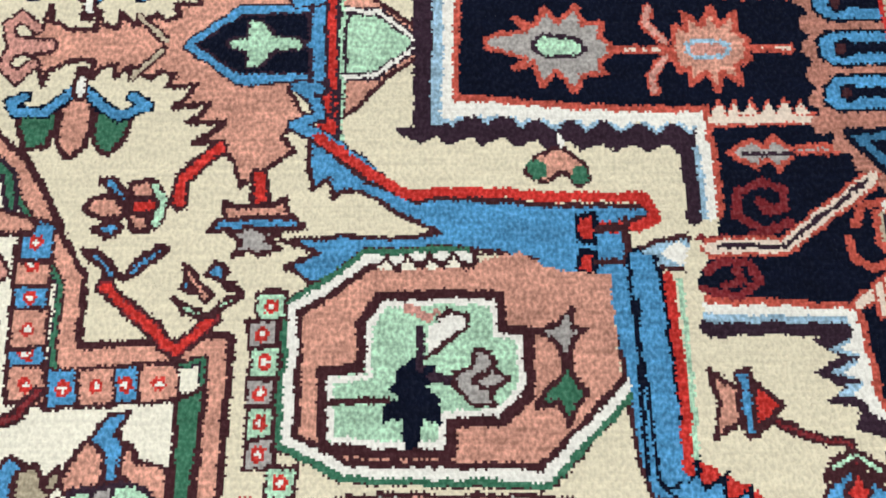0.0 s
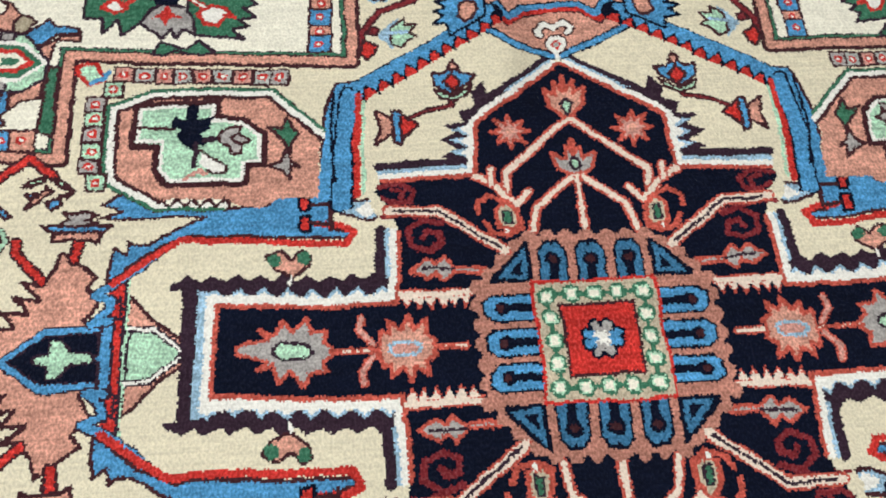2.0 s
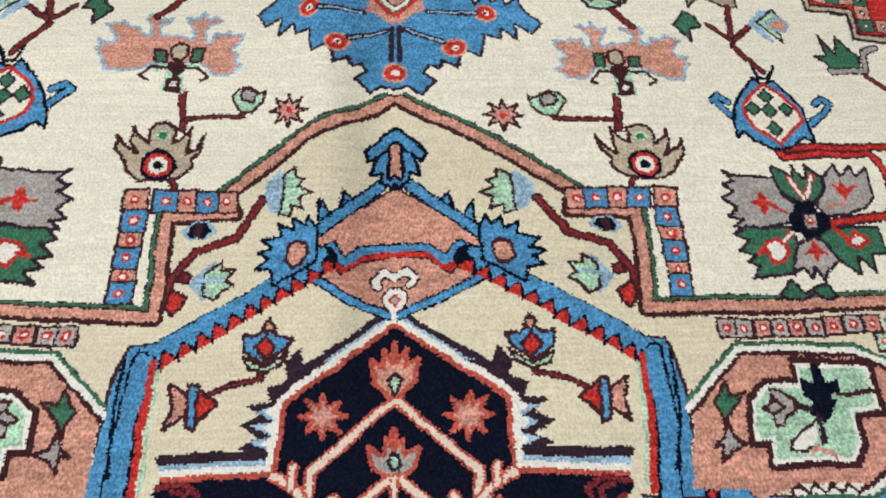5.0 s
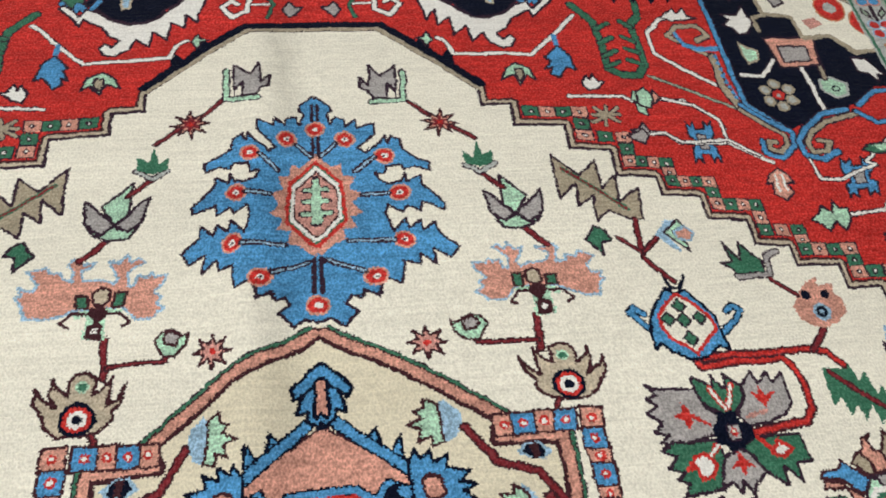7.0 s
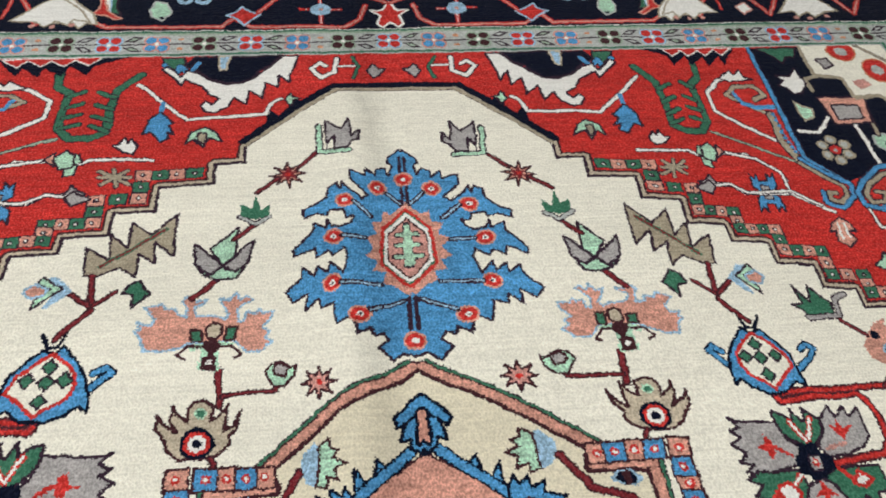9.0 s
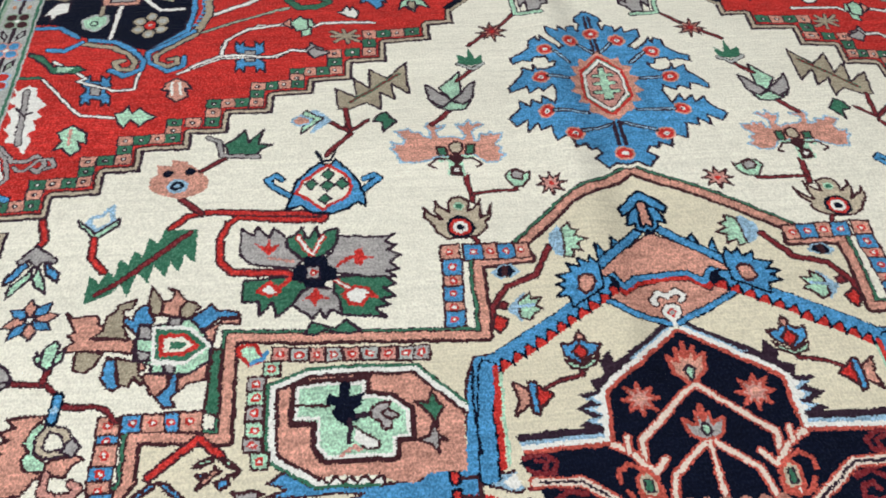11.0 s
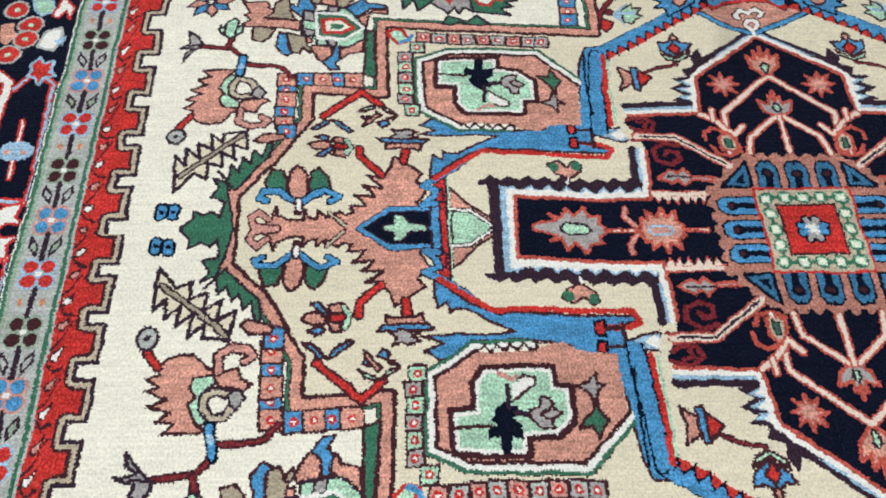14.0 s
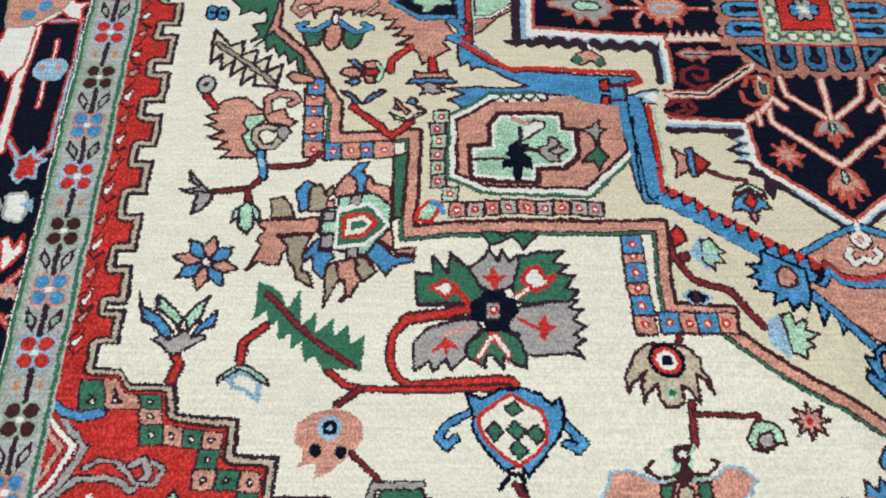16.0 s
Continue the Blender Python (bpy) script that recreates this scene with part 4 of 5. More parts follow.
motif("blue_palmette", "bright blue serrated palmette with salmon hexagon", "u")
fill("blue", [-5, 1165, 3, 1175, 24, 1155, 27, 1143, 17, 1137, 24, 1112, 31, 1130, 47, 1124, 49, 1109, 67, 1124, 69, 1105, 96, 1116, 96, 1093, 67, 1060, 77, 1051, 100, 1071, 112, 1089, 115, 1072, 122, 1089, 137, 1078, 139, 1058, 160, 1039, 180, 1028, 178, 1010, 156, 1021, 139, 1014, 134, 1025, 110, 1024, 106, 1007, 90, 1011, 97, 996, 110, 988, 132, 992, 138, 1006, 140, 989, 162, 1001, 164, 980, 181, 962, 196, 944, 193, 930, 175, 941, 159, 946, 156, 928, 138, 942, 129, 930, 109, 947, 103, 928, 106, 912, 108, 893, 123, 910, 131, 918, 134, 899, 152, 913, 155, 893, 176, 908, 176, 889, 200, 860, 185, 842, 161, 858, 162, 829, 141, 849, 137, 831, 115, 839, 113, 818, 107, 799, 85, 811, 79, 797, 77, 778, 60, 791, 56, 776, 46, 783, 38, 771, 52, 756, 34, 734, 17, 747, -5, 738], "dark", 4.5)
fill("salmon", [-5, 1062, 4, 1043, 25, 1023, 38, 1029, 42, 1007, 59, 1002, 51, 979, 72, 969, 55, 952, 71, 931, 50, 925, 59, 904, 38, 903, 42, 882, 26, 876, 6, 855, -5, 865])
fill("green", [-5, 1040, 2, 1031, 40, 992, 44, 919, 3, 873, -5, 876], "red", 6)
fill("white", [-5, 1030, 2, 1024, 37, 987, 39, 922, 3, 880, -5, 885])
fill("rose", [-5, 1022, 2, 1012, 32, 980, 32, 926, 2, 890, -5, 896], "maroon", 3)
line("dark", 13, [0, 1000, 2, 976, 2, 916])
line("dark", 12, [16, 979, 1, 981])
line("dark", 12, [18, 957, 0, 956])
line("dark", 12, [21, 934, 0, 932])
line("mint", 7, [16, 979, 1, 981])
line("mint", 7, [18, 957, 0, 956])
line("mint", 7, [21, 934, 0, 932])
line("mint", 10, [0, 995, 2, 976, 2, 919])

motif("palmette_dot", "small red floret on blue pile")
dots("salmon", 17, [47, 1080])
dots("red", 13, [47, 1080])
dots("white", 5, [47, 1080])
dots("dark", 2.5, [47, 1080])

motif("palmette_dot", "small red floret on blue pile")
dots("salmon", 17, [108, 1045])
dots("red", 13, [108, 1045])
dots("white", 5, [108, 1045])
dots("dark", 2.5, [108, 1045])

motif("palmette_dot", "small red floret on blue pile")
dots("salmon", 17, [128, 969])
dots("red", 13, [128, 969])
dots("white", 5, [128, 969])
dots("dark", 2.5, [128, 969])

motif("palmette_dot", "small red floret on blue pile")
dots("salmon", 17, [123, 877])
dots("red", 13, [123, 877])
dots("white", 5, [123, 877])
dots("dark", 2.5, [123, 877])

motif("palmette_dot", "small red floret on blue pile")
dots("salmon", 17, [74, 815])
dots("red", 13, [74, 815])
dots("white", 5, [74, 815])
dots("dark", 2.5, [74, 815])

for vein in ([31, 1070, 8, 1045], [92, 1042, 60, 1015], [112, 969, 70, 967], [108, 877, 46, 878], [14, 846, 60, 826]):
    motif("palmette_vein", "dark double vein on blue pile")
    line("dark", 10, vein)
    line("sky", 3, vein)

motif("palmette_dot", "red floret on the long axis", "u")
dots("salmon", 17, [0, 1102])
dots("red", 13, [0, 1102])
dots("white", 5, [0, 1102])
motif("palmette_dot", "red floret at the foot of the palmette", "u")
dots("salmon", 17, [0, 768])
dots("red", 13, [0, 768])
dots("white", 5, [0, 768])
motif("palmette_vein", "dark double vein below the hexagon", "u")
line("dark", 8, [5, 850, 5, 790])
motif("palmette_vein", "dark double vein above the hexagon", "u")
line("dark", 6, [5, 1082, 5, 1048])
motif("palmette_vein", "dark vein at the palmette tip", "u")
line("dark", 6, [4, 1155, 4, 1122])

motif("crescent_leaf", "ivory jagged crescent with navy heart")
fill("navy", [221, 1458, 238, 1429, 263, 1410, 268, 1397, 296, 1377, 323, 1376, 352, 1386, 377, 1412, 408, 1432, 385, 1457], "dark", 4.5)
fill("green", [407, 1456, 448, 1455, 441, 1428, 416, 1412, 403, 1432], "dark", 4.5)
line("dark", 15, [379, 1436, 397, 1406, 412, 1430, 420, 1405, 442, 1434])
line("blue", 10, [379, 1436, 397, 1406, 412, 1430, 420, 1405, 442, 1434])
fill("white", [187, 1456, 204, 1396, 205, 1371, 224, 1397, 225, 1357, 249, 1375, 253, 1325, 278, 1352, 284, 1309, 306, 1331, 313, 1306, 337, 1290, 354, 1293, 363, 1314, 354, 1326, 342, 1314, 331, 1330, 351, 1345, 365, 1368, 401, 1391, 404, 1371, 447, 1421, 437, 1431, 408, 1396, 401, 1416, 378, 1407, 348, 1382, 320, 1371, 291, 1377, 267, 1394, 258, 1406, 235, 1428, 219, 1455], "dark", 5)
fill("sky", [319, 1459, 341, 1458, 338, 1414, 325, 1418], "beige", 4)

motif("scroll", "white hooked scroll on red pile")
line("dark", 14, [113, 1447, 117, 1403, 143, 1386, 163, 1416, 147, 1434, 135, 1423])
line("white", 9, [113, 1447, 117, 1403, 143, 1386, 163, 1416, 147, 1434, 135, 1423])

motif("bud", "grey bud on a short stem")
line("dark", 9, [74, 1422, 108, 1421])
line("white", 5, [74, 1422, 108, 1421])
line("dark", 10, [82, 1448, 68, 1419, 79, 1383])
line("green", 6, [82, 1448, 68, 1419, 79, 1383])
fill("grey", [16, 1413, 27, 1412, 40, 1426, 52, 1405, 39, 1382, 27, 1393], "dark", 4.5)

motif("vine", "thin ivory vine on red pile")
line("dark", 11, [219, 1320, 236, 1311, 248, 1276, 330, 1277, 386, 1273, 418, 1307, 483, 1376])
line("white", 7, [219, 1320, 236, 1311, 248, 1276, 330, 1277, 386, 1273, 418, 1307, 483, 1376])
fill("mint", [182, 1320, 195, 1324, 202, 1338, 212, 1315, 198, 1297, 194, 1314], "dark", 4.5)

motif("blue_flower", "blue lily flower on red pile")
line("blue", 9, [433, 1322, 435, 1290])
fill("blue", [408, 1266, 435, 1297, 454, 1275, 459, 1237, 444, 1243, 428, 1217, 413, 1226, 419, 1243, 405, 1237, 418, 1260], "dark", 4.5)

motif("lily", "beige and mint lily on red pile")
fill("mint", [322, 1206, 334, 1236, 352, 1250, 375, 1238, 383, 1208, 368, 1220, 353, 1196, 344, 1220], "dark", 4.5)
fill("tan", [348, 1233, 362, 1236, 363, 1215, 351, 1203], "dark", 4)

motif("bird_bud", "small white bud on red pile")
fill("white", [463, 1209, 475, 1226, 480, 1215, 487, 1230, 494, 1213, 507, 1211, 489, 1193, 470, 1187], "dark", 4.5)
motif("vine", "grey-green vine on red pile")
line("dark", 9, [607, 1232, 675, 1205, 789, 1158])
line("sage", 5, [607, 1232, 675, 1205, 789, 1158])

motif("vine", "thin ivory vine with a white bud")
line("dark", 11, [433, 1171, 536, 1178, 553, 1167])
line("white", 6, [433, 1171, 536, 1178, 553, 1167])
line("dark", 11, [608, 1175, 665, 1175, 728, 1133, 734, 1114])
line("white", 6, [608, 1175, 665, 1175, 728, 1133, 734, 1114])
fill("mint", [560, 1192, 583, 1195, 577, 1174, 562, 1165, 552, 1172], "dark", 4)
fill("mint", [557, 1163, 578, 1162, 577, 1135, 560, 1140], "dark", 4)
fill("salmon", [581, 1187, 610, 1175, 582, 1161], "dark", 4)

motif("cross_star", "beige eight-pointed star on red pile")
for ray in ([472, 1144, 512, 1116], [520, 1147, 465, 1113], [467, 1129, 518, 1132], [496, 1150, 486, 1109]):
    line("dark", 10, ray)
for ray in ([472, 1144, 512, 1116], [520, 1147, 465, 1113], [467, 1129, 518, 1132], [496, 1150, 486, 1109]):
    line("tan", 6, ray)

motif("thorn_branch", "green thorny branch on red pile")
for limb in ([482, 1406, 520, 1360, 525, 1296, 524, 1244, 551, 1230, 587, 1232, 609, 1260, 606, 1356, 630, 1374, 634, 1429],
             [521, 1341, 552, 1356], [520, 1307, 552, 1322], [521, 1275, 553, 1291], [523, 1248, 552, 1264],
             [605, 1347, 579, 1359], [601, 1313, 576, 1326], [602, 1287, 574, 1296], [604, 1260, 573, 1269]):
    thick = 14 if len(limb) > 4 else 8
    line("dark", thick + 5, limb)
    line("green", thick, limb)

motif("fringe", "navy jagged fringe against the guard band")
fill("navy", [504, 1462, 758, 1457, 716, 1405, 707, 1429, 673, 1403, 666, 1430, 630, 1406, 620, 1435, 585, 1407, 573, 1436, 554, 1444])
fill("red", [565, 1461, 750, 1457, 718, 1433, 703, 1451, 675, 1434, 658, 1452, 630, 1435, 614, 1453, 587, 1436], "white", 3)

motif("vine", "white looped vine beside the cartouche")
line("dark", 13, [767, 1214, 692, 1251, 640, 1289, 637, 1334, 677, 1365, 714, 1374])
line("white", 8, [767, 1214, 692, 1251, 640, 1289, 637, 1334, 677, 1365, 714, 1374])
fill("white", [684, 1370, 721, 1392, 727, 1378, 748, 1393, 751, 1374, 776, 1367, 712, 1362], "dark", 4)
line("dark", 13, [773, 1286, 681, 1331, 712, 1350, 765, 1350, 783, 1330, 751, 1320])
line("tan", 8, [773, 1286, 681, 1331, 712, 1350, 765, 1350, 783, 1330, 751, 1320])
line("blue", 9, [809, 1306, 747, 1303, 716, 1311, 703, 1336])

motif("corner_cartouche", "navy corner cartouche with blue and beige edge")
fill("navy", [801, 1456, 802, 1306, 796, 1247, 806, 1176, 876, 1111, 910, 1125, 945, 1148, 1002, 1156, 1035, 1180, 1067, 1204, 1109, 1208, 1159, 1363, 1124, 1459])
line("dark", 16, [801, 1462, 802, 1306, 799, 1247, 805, 1172, 874, 1106])
line("blue", 10, [801, 1462, 802, 1306, 799, 1247, 805, 1172, 874, 1106])
fill("green", [818, 1455, 913, 1453, 902, 1423, 881, 1427, 868, 1409, 855, 1429], "dark", 4)

motif("scroll", "blue and beige curled scroll under the cartouche")
line("dark", 22, [773, 1286, 769, 1218, 790, 1161])
line("tan", 15, [773, 1286, 769, 1218, 790, 1161])
teeth("blue", [784, 1294, 784, 1233, 796, 1183], -11, 14)
line("dark", 14, [791, 1169, 837, 1131, 874, 1106, 869, 1077, 832, 1048, 802, 1061, 804, 1087])
line("dark", 14, [786, 1158, 827, 1122, 857, 1099, 856, 1079, 835, 1062, 815, 1069, 818, 1085, 833, 1083])
line("blue", 9, [791, 1169, 837, 1131, 874, 1106, 869, 1077, 832, 1048, 802, 1061, 804, 1087])
line("tan", 8, [786, 1158, 827, 1122, 857, 1099, 856, 1079, 835, 1062, 815, 1069, 818, 1085, 833, 1083])
motif("scroll", "beige and blue curled scroll on red pile")
line("dark", 16, [994, 1151, 943, 1143, 903, 1112, 879, 1085, 881, 1055, 913, 1041, 941, 1058])
line("dark", 15, [1007, 1139, 947, 1126, 913, 1104, 895, 1080, 900, 1059, 926, 1060, 936, 1082, 918, 1084])
line("blue", 10, [994, 1151, 943, 1143, 903, 1112, 879, 1085, 881, 1055, 913, 1041, 941, 1058])
line("tan", 9, [1007, 1139, 947, 1126, 913, 1104, 895, 1080, 900, 1059, 926, 1060, 936, 1082, 918, 1084])
line("dark", 14, [1010, 1145, 1039, 1119, 1071, 1124])
line("blue", 9, [1010, 1145, 1039, 1119, 1071, 1124])
line("dark", 14, [1020, 1161, 1061, 1194, 1104, 1196])
line("blue", 9, [1020, 1161, 1061, 1194, 1104, 1196])

motif("rosette_flower", "ivory six-petalled rosette on navy pile")
dots("tan", 12, [905, 1204])
dots("ash", 7, [905, 1204])
dots("tan", 12, [882, 1218])
dots("ash", 7, [882, 1218])
dots("tan", 12, [859, 1204])
dots("ash", 7, [859, 1204])
dots("tan", 12, [859, 1178])
dots("ash", 7, [859, 1178])
dots("tan", 12, [882, 1164])
dots("ash", 7, [882, 1164])
dots("tan", 12, [905, 1178])
dots("ash", 7, [905, 1178])
dots("red", 12, [882, 1191])
dots("grey", 4, [882, 1191])

motif("cartouche_bud", "mint bud on a pale stem in the cartouche")
fill("mint", [972, 1227, 995, 1233, 1020, 1215, 1013, 1189, 990, 1179, 973, 1197, 969, 1208], "ash", 5)
dots("navy", 8, [995, 1204])
dots("mint", 5, [995, 1204])

motif("frame_box", "grey panel in a salmon frame on navy pile")
line("dark", 12, [993, 1326, 984, 1231])
line("tan", 7, [993, 1326, 984, 1231])
fill("salmon", [903, 1324, 1001, 1324, 988, 1263, 914, 1260], "dark", 4.5)
fill("grey", [924, 1308, 977, 1306, 975, 1273, 924, 1273], "dark", 5)
for twig in ([820, 1243, 868, 1239, 903, 1277], [950, 1257, 956, 1156]):
    line("dark", 12, twig)
    line("white", 8, twig)

motif("cartouche_flower", "white leaf flower on navy pile")
line("tan", 8, [935, 1375, 899, 1365, 901, 1351, 904, 1341])
fill("white", [835, 1377, 866, 1374, 888, 1394, 890, 1371, 898, 1358, 880, 1337, 857, 1335, 848, 1349, 830, 1355, 848, 1364], "dark", 4)
motif("cartouche_leaf", "mint leaf on navy pile")
fill("mint", [846, 1316, 857, 1304, 878, 1296, 873, 1280, 847, 1270, 844, 1294], "tan", 4)
motif("cartouche_flower", "white tulip flower on navy pile")
fill("white", [1054, 1279, 1080, 1275, 1088, 1261, 1101, 1235, 1087, 1238, 1082, 1218, 1071, 1239, 1054, 1243], "dark", 4)
line("tan", 8, [1037, 1322, 1069, 1286, 1089, 1299])

motif("ivory_corner", "ivory corner panel with red florets")
fill("ivory", [922, 1474, 925, 1375, 980, 1368, 981, 1324, 1038, 1325, 1071, 1291, 1139, 1299, 1168, 1364, 1165, 1463], "tan", 8)
for u, v in ((1010, 1441), (1064, 1387), (1122, 1353)):
    dots("orange", 31, [u, v])
    dots("red", 28, [u, v])
    dots("ash", 13, [u, v])
line("dark", 10, [1038, 1467, 1130, 1378])
line("tan", 6, [1038, 1467, 1130, 1378])
fill("rose", [997, 1359, 1024, 1366, 1033, 1349, 1005, 1340])
fill("grey", [947, 1416, 970, 1421, 978, 1400, 956, 1392], "dark", 4.5)

motif("beetle", "blue H-shaped motif with grey heart on red pile")
fill("blue", [708, 1129, 698, 1117, 690, 1128, 688, 1109, 668, 1108, 668, 1127, 658, 1114, 650, 1126, 648, 1092, 658, 1086, 657, 1073, 647, 1065, 645, 1033, 655, 1046, 662, 1035, 665, 1053, 684, 1054, 684, 1036, 693, 1048, 701, 1037, 703, 1069, 694, 1075, 695, 1089, 706, 1096], "dark", 4)
fill("grey", [687, 1098, 667, 1097, 665, 1065, 685, 1066], "dark", 3)

motif("beetle", "blue H-shaped motif with grey heart on red pile")
fill("blue", [993, 1047, 982, 1035, 976, 1046, 972, 1028, 953, 1026, 955, 1044, 944, 1032, 938, 1043, 932, 1012, 941, 1006, 939, 994, 928, 987, 924, 957, 934, 969, 940, 958, 944, 975, 963, 977, 961, 960, 971, 971, 977, 961, 983, 990, 974, 996, 977, 1009, 987, 1016], "dark", 4)
fill("grey", [970, 1018, 951, 1017, 946, 986, 965, 988], "dark", 3)

motif("vine", "thin ivory vine on red pile")
line("dark", 11, [809, 1039, 779, 1054, 733, 1081, 624, 1077, 602, 1093, 569, 1094])
line("white", 6, [809, 1039, 779, 1054, 733, 1081, 624, 1077, 602, 1093, 569, 1094])
fill("grey", [569, 1094, 559, 1116, 547, 1103, 531, 1097, 545, 1077, 560, 1078], "dark", 4.5)
line("dark", 11, [733, 1084, 728, 1133, 684, 1165, 617, 1179])
line("white", 6, [733, 1084, 728, 1133, 684, 1165, 617, 1179])
fill("mint", [600, 1182, 583, 1203, 566, 1189, 565, 1158, 588, 1154], "dark", 4.5)
fill("salmon", [617, 1179, 600, 1197, 596, 1163], "dark", 4.5)

motif("vine", "thin ivory vine on red pile")
line("dark", 10, [1051, 1089, 982, 1035, 997, 1028, 924, 999, 888, 1000, 884, 1044])
line("white", 5, [1051, 1089, 982, 1035, 997, 1028, 924, 999, 888, 1000, 884, 1044])
line("dark", 10, [1062, 1040, 974, 933, 912, 925])
line("white", 5, [1062, 1040, 974, 933, 912, 925])

motif("mint_leaf", "mint serrated leaf on red pile")
fill("mint", [913, 937, 897, 939, 890, 955, 881, 932, 866, 947, 856, 933, 835, 919, 853, 908, 863, 895, 881, 915, 892, 894, 906, 912], "dark", 4.5)

motif("mint_flower", "mint lily on red pile")
fill("mint", [1006, 894, 982, 909, 954, 886, 949, 860, 965, 870, 957, 848, 973, 830, 988, 853, 1004, 847, 993, 872], "dark", 4.5)
line("rose", 6, [983, 896, 980, 862])

motif("salmon_flower", "salmon flower on red pile")
fill("salmon", [828, 1013, 812, 1027, 789, 1012, 778, 991, 793, 997, 783, 972, 805, 959, 826, 975, 820, 992, 835, 993], "dark", 4.5)
line("white", 5, [817, 1012, 815, 979])
line("white", 5, [803, 1011, 798, 978])

motif("green_leaf", "dark green leaf with pale core")
fill("green", [1105, 1118, 1076, 1107, 1048, 1075, 1000, 1072, 987, 1060, 1011, 1050, 1049, 1056, 1071, 1082, 1103, 1109], "dark", 4.5)
fill("mint", [1042, 1072, 1010, 1069, 1018, 1057, 1040, 1060])
line("dark", 11, [1120, 1044, 1068, 1044])
line("green", 7, [1120, 1044, 1068, 1044])

motif("white_palmette", "white jagged palmette with grey heart")
fill("white", [1121, 1032, 1099, 1012, 1083, 1026, 1065, 1015, 1060, 994, 1036, 969, 1050, 954, 1039, 936, 1053, 928, 1044, 906, 1055, 893, 1047, 870, 1054, 836, 1074, 865, 1096, 872, 1092, 894, 1107, 907, 1095, 926, 1112, 951, 1099, 966, 1118, 983, 1102, 998], "red", 4.5)
line("dark", 14, [1083, 1006, 1078, 941, 1070, 867])
line("grey", 9, [1083, 1006, 1078, 941, 1070, 867])
line("dark", 5, [1095, 962, 1077, 940, 1061, 950])

motif("scroll", "grey and white curled scroll")
line("dark", 12, [1097, 860, 1070, 826, 1045, 824, 1029, 837, 1010, 815, 1020, 796, 1031, 803])
line("grey", 7, [1097, 860, 1070, 826, 1045, 824, 1029, 837, 1010, 815, 1020, 796, 1031, 803])

motif("lily", "grey lily bud on a thin ivory vine")
line("dark", 10, [563, 1089, 600, 1095, 631, 1078, 734, 1088, 787, 1054])
line("white", 5, [563, 1089, 600, 1095, 631, 1078, 734, 1088, 787, 1054])
fill("grey", [520, 1083, 555, 1102, 565, 1088, 552, 1067, 530, 1077], "dark", 4.5)

motif("main_border", "dark navy pile border", "uv")
fill("navy", [1194, -20, 1430, -20, 1430, 1945, -20, 1945, -20, 1546, 1194, 1546])
fill("sage", [1430, -20, 1600, -20, 1600, 1945, -20, 1945, -20, 1800, 1430, 1800])
line("red", 10, [1440, -20, 1440, 1810, -20, 1810])
for k in range(9):
    v = 690 + 96 * k
    motif("border_vine", "red zigzag vine on navy pile")
    line("red", 11, [1215 + 180 * (k % 2), v - 48, 1215 + 180 * ((k + 1) % 2), v + 48])
    line("rose", 4, [1215 + 180 * (k % 2), v - 48, 1215 + 180 * ((k + 1) % 2), v + 48])
    motif("border_roundel", "sky-blue roundel with a red heart on navy pile")
    dots("sky", 24, [1245 + 120 * (k % 2), v + 30])
    dots("red", 10, [1245 + 120 * (k % 2), v + 30])
for k in range(5):
    u = 760 + 96 * k
    motif("border_vine", "red zigzag vine on navy pile")
    line("red", 11, [u - 48, 1570 + 190 * (k % 2), u + 48, 1570 + 190 * ((k + 1) % 2)])
    line("rose", 4, [u - 48, 1570 + 190 * (k % 2), u + 48, 1570 + 190 * ((k + 1) % 2)])
motif("selvedge", "dark blue overcast edge of the rug", "uv")
fill("navy", [1484, -20, 1600, -20, 1600, 1945, -20, 1945, -20, 1862, 1484, 1862])


motif("border_vine", "red and sky-blue vine on navy pile")
line("red", 13, [1256, 50, 1196, 51, 1194, 77, 1200, 292, 1234, 323, 1273, 270, 1318, 222])
line("sky", 5, [1256, 50, 1196, 51, 1194, 77, 1200, 292, 1234, 323, 1273, 270, 1318, 222])

motif("border_vine", "thick white vine with red edge", "v")
line("red", 20, [1271, 63, 1276, 156, 1276, 296, 1296, 315, 1318, 309])
line("white", 13, [1271, 63, 1276, 156, 1276, 296, 1296, 315, 1318, 309])
line("red", 13, [1287, 74, 1233, 25, 1200, 49])
line("white", 6, [1287, 74, 1233, 25, 1200, 49])
fill("white", [1242, 25, 1220, 44, 1200, 49, 1204, 25, 1190, 11, 1214, 11, 1224, 1], "red", 4.5)

motif("border_flower", "red cross flower with sky edge")
fill("red", [1248, 339, 1234, 353, 1225, 342, 1210, 346, 1212, 323, 1201, 312, 1219, 309, 1223, 292, 1233, 309, 1248, 312, 1241, 325], "sky", 5)

motif("border_roundel", "sky-blue roundel on a short stem")
line("red", 10, [1234, 216, 1232, 94])
line("white", 3, [1234, 216, 1232, 94])
dots("sky", 20, [1239, 149, 1224, 149])
dots("rose", 5, [1245, 147, 1220, 146])

motif("border_palmette", "white and red jagged palmette", "v")
fill("white", [1304, 156, 1293, 169, 1275, 143, 1273, 112, 1272, 66, 1284, 61, 1318, 61, 1340, 156], "red", 4.5)

motif("border_diamond", "salmon diamond with blue florets", "v")
fill("salmon", [1285, 66, 1232, 19, 1225, -6, 1330, -6, 1320, 67], "tan", 4.5)
dots("blue", 12, [1266, 19, 1288, 39])

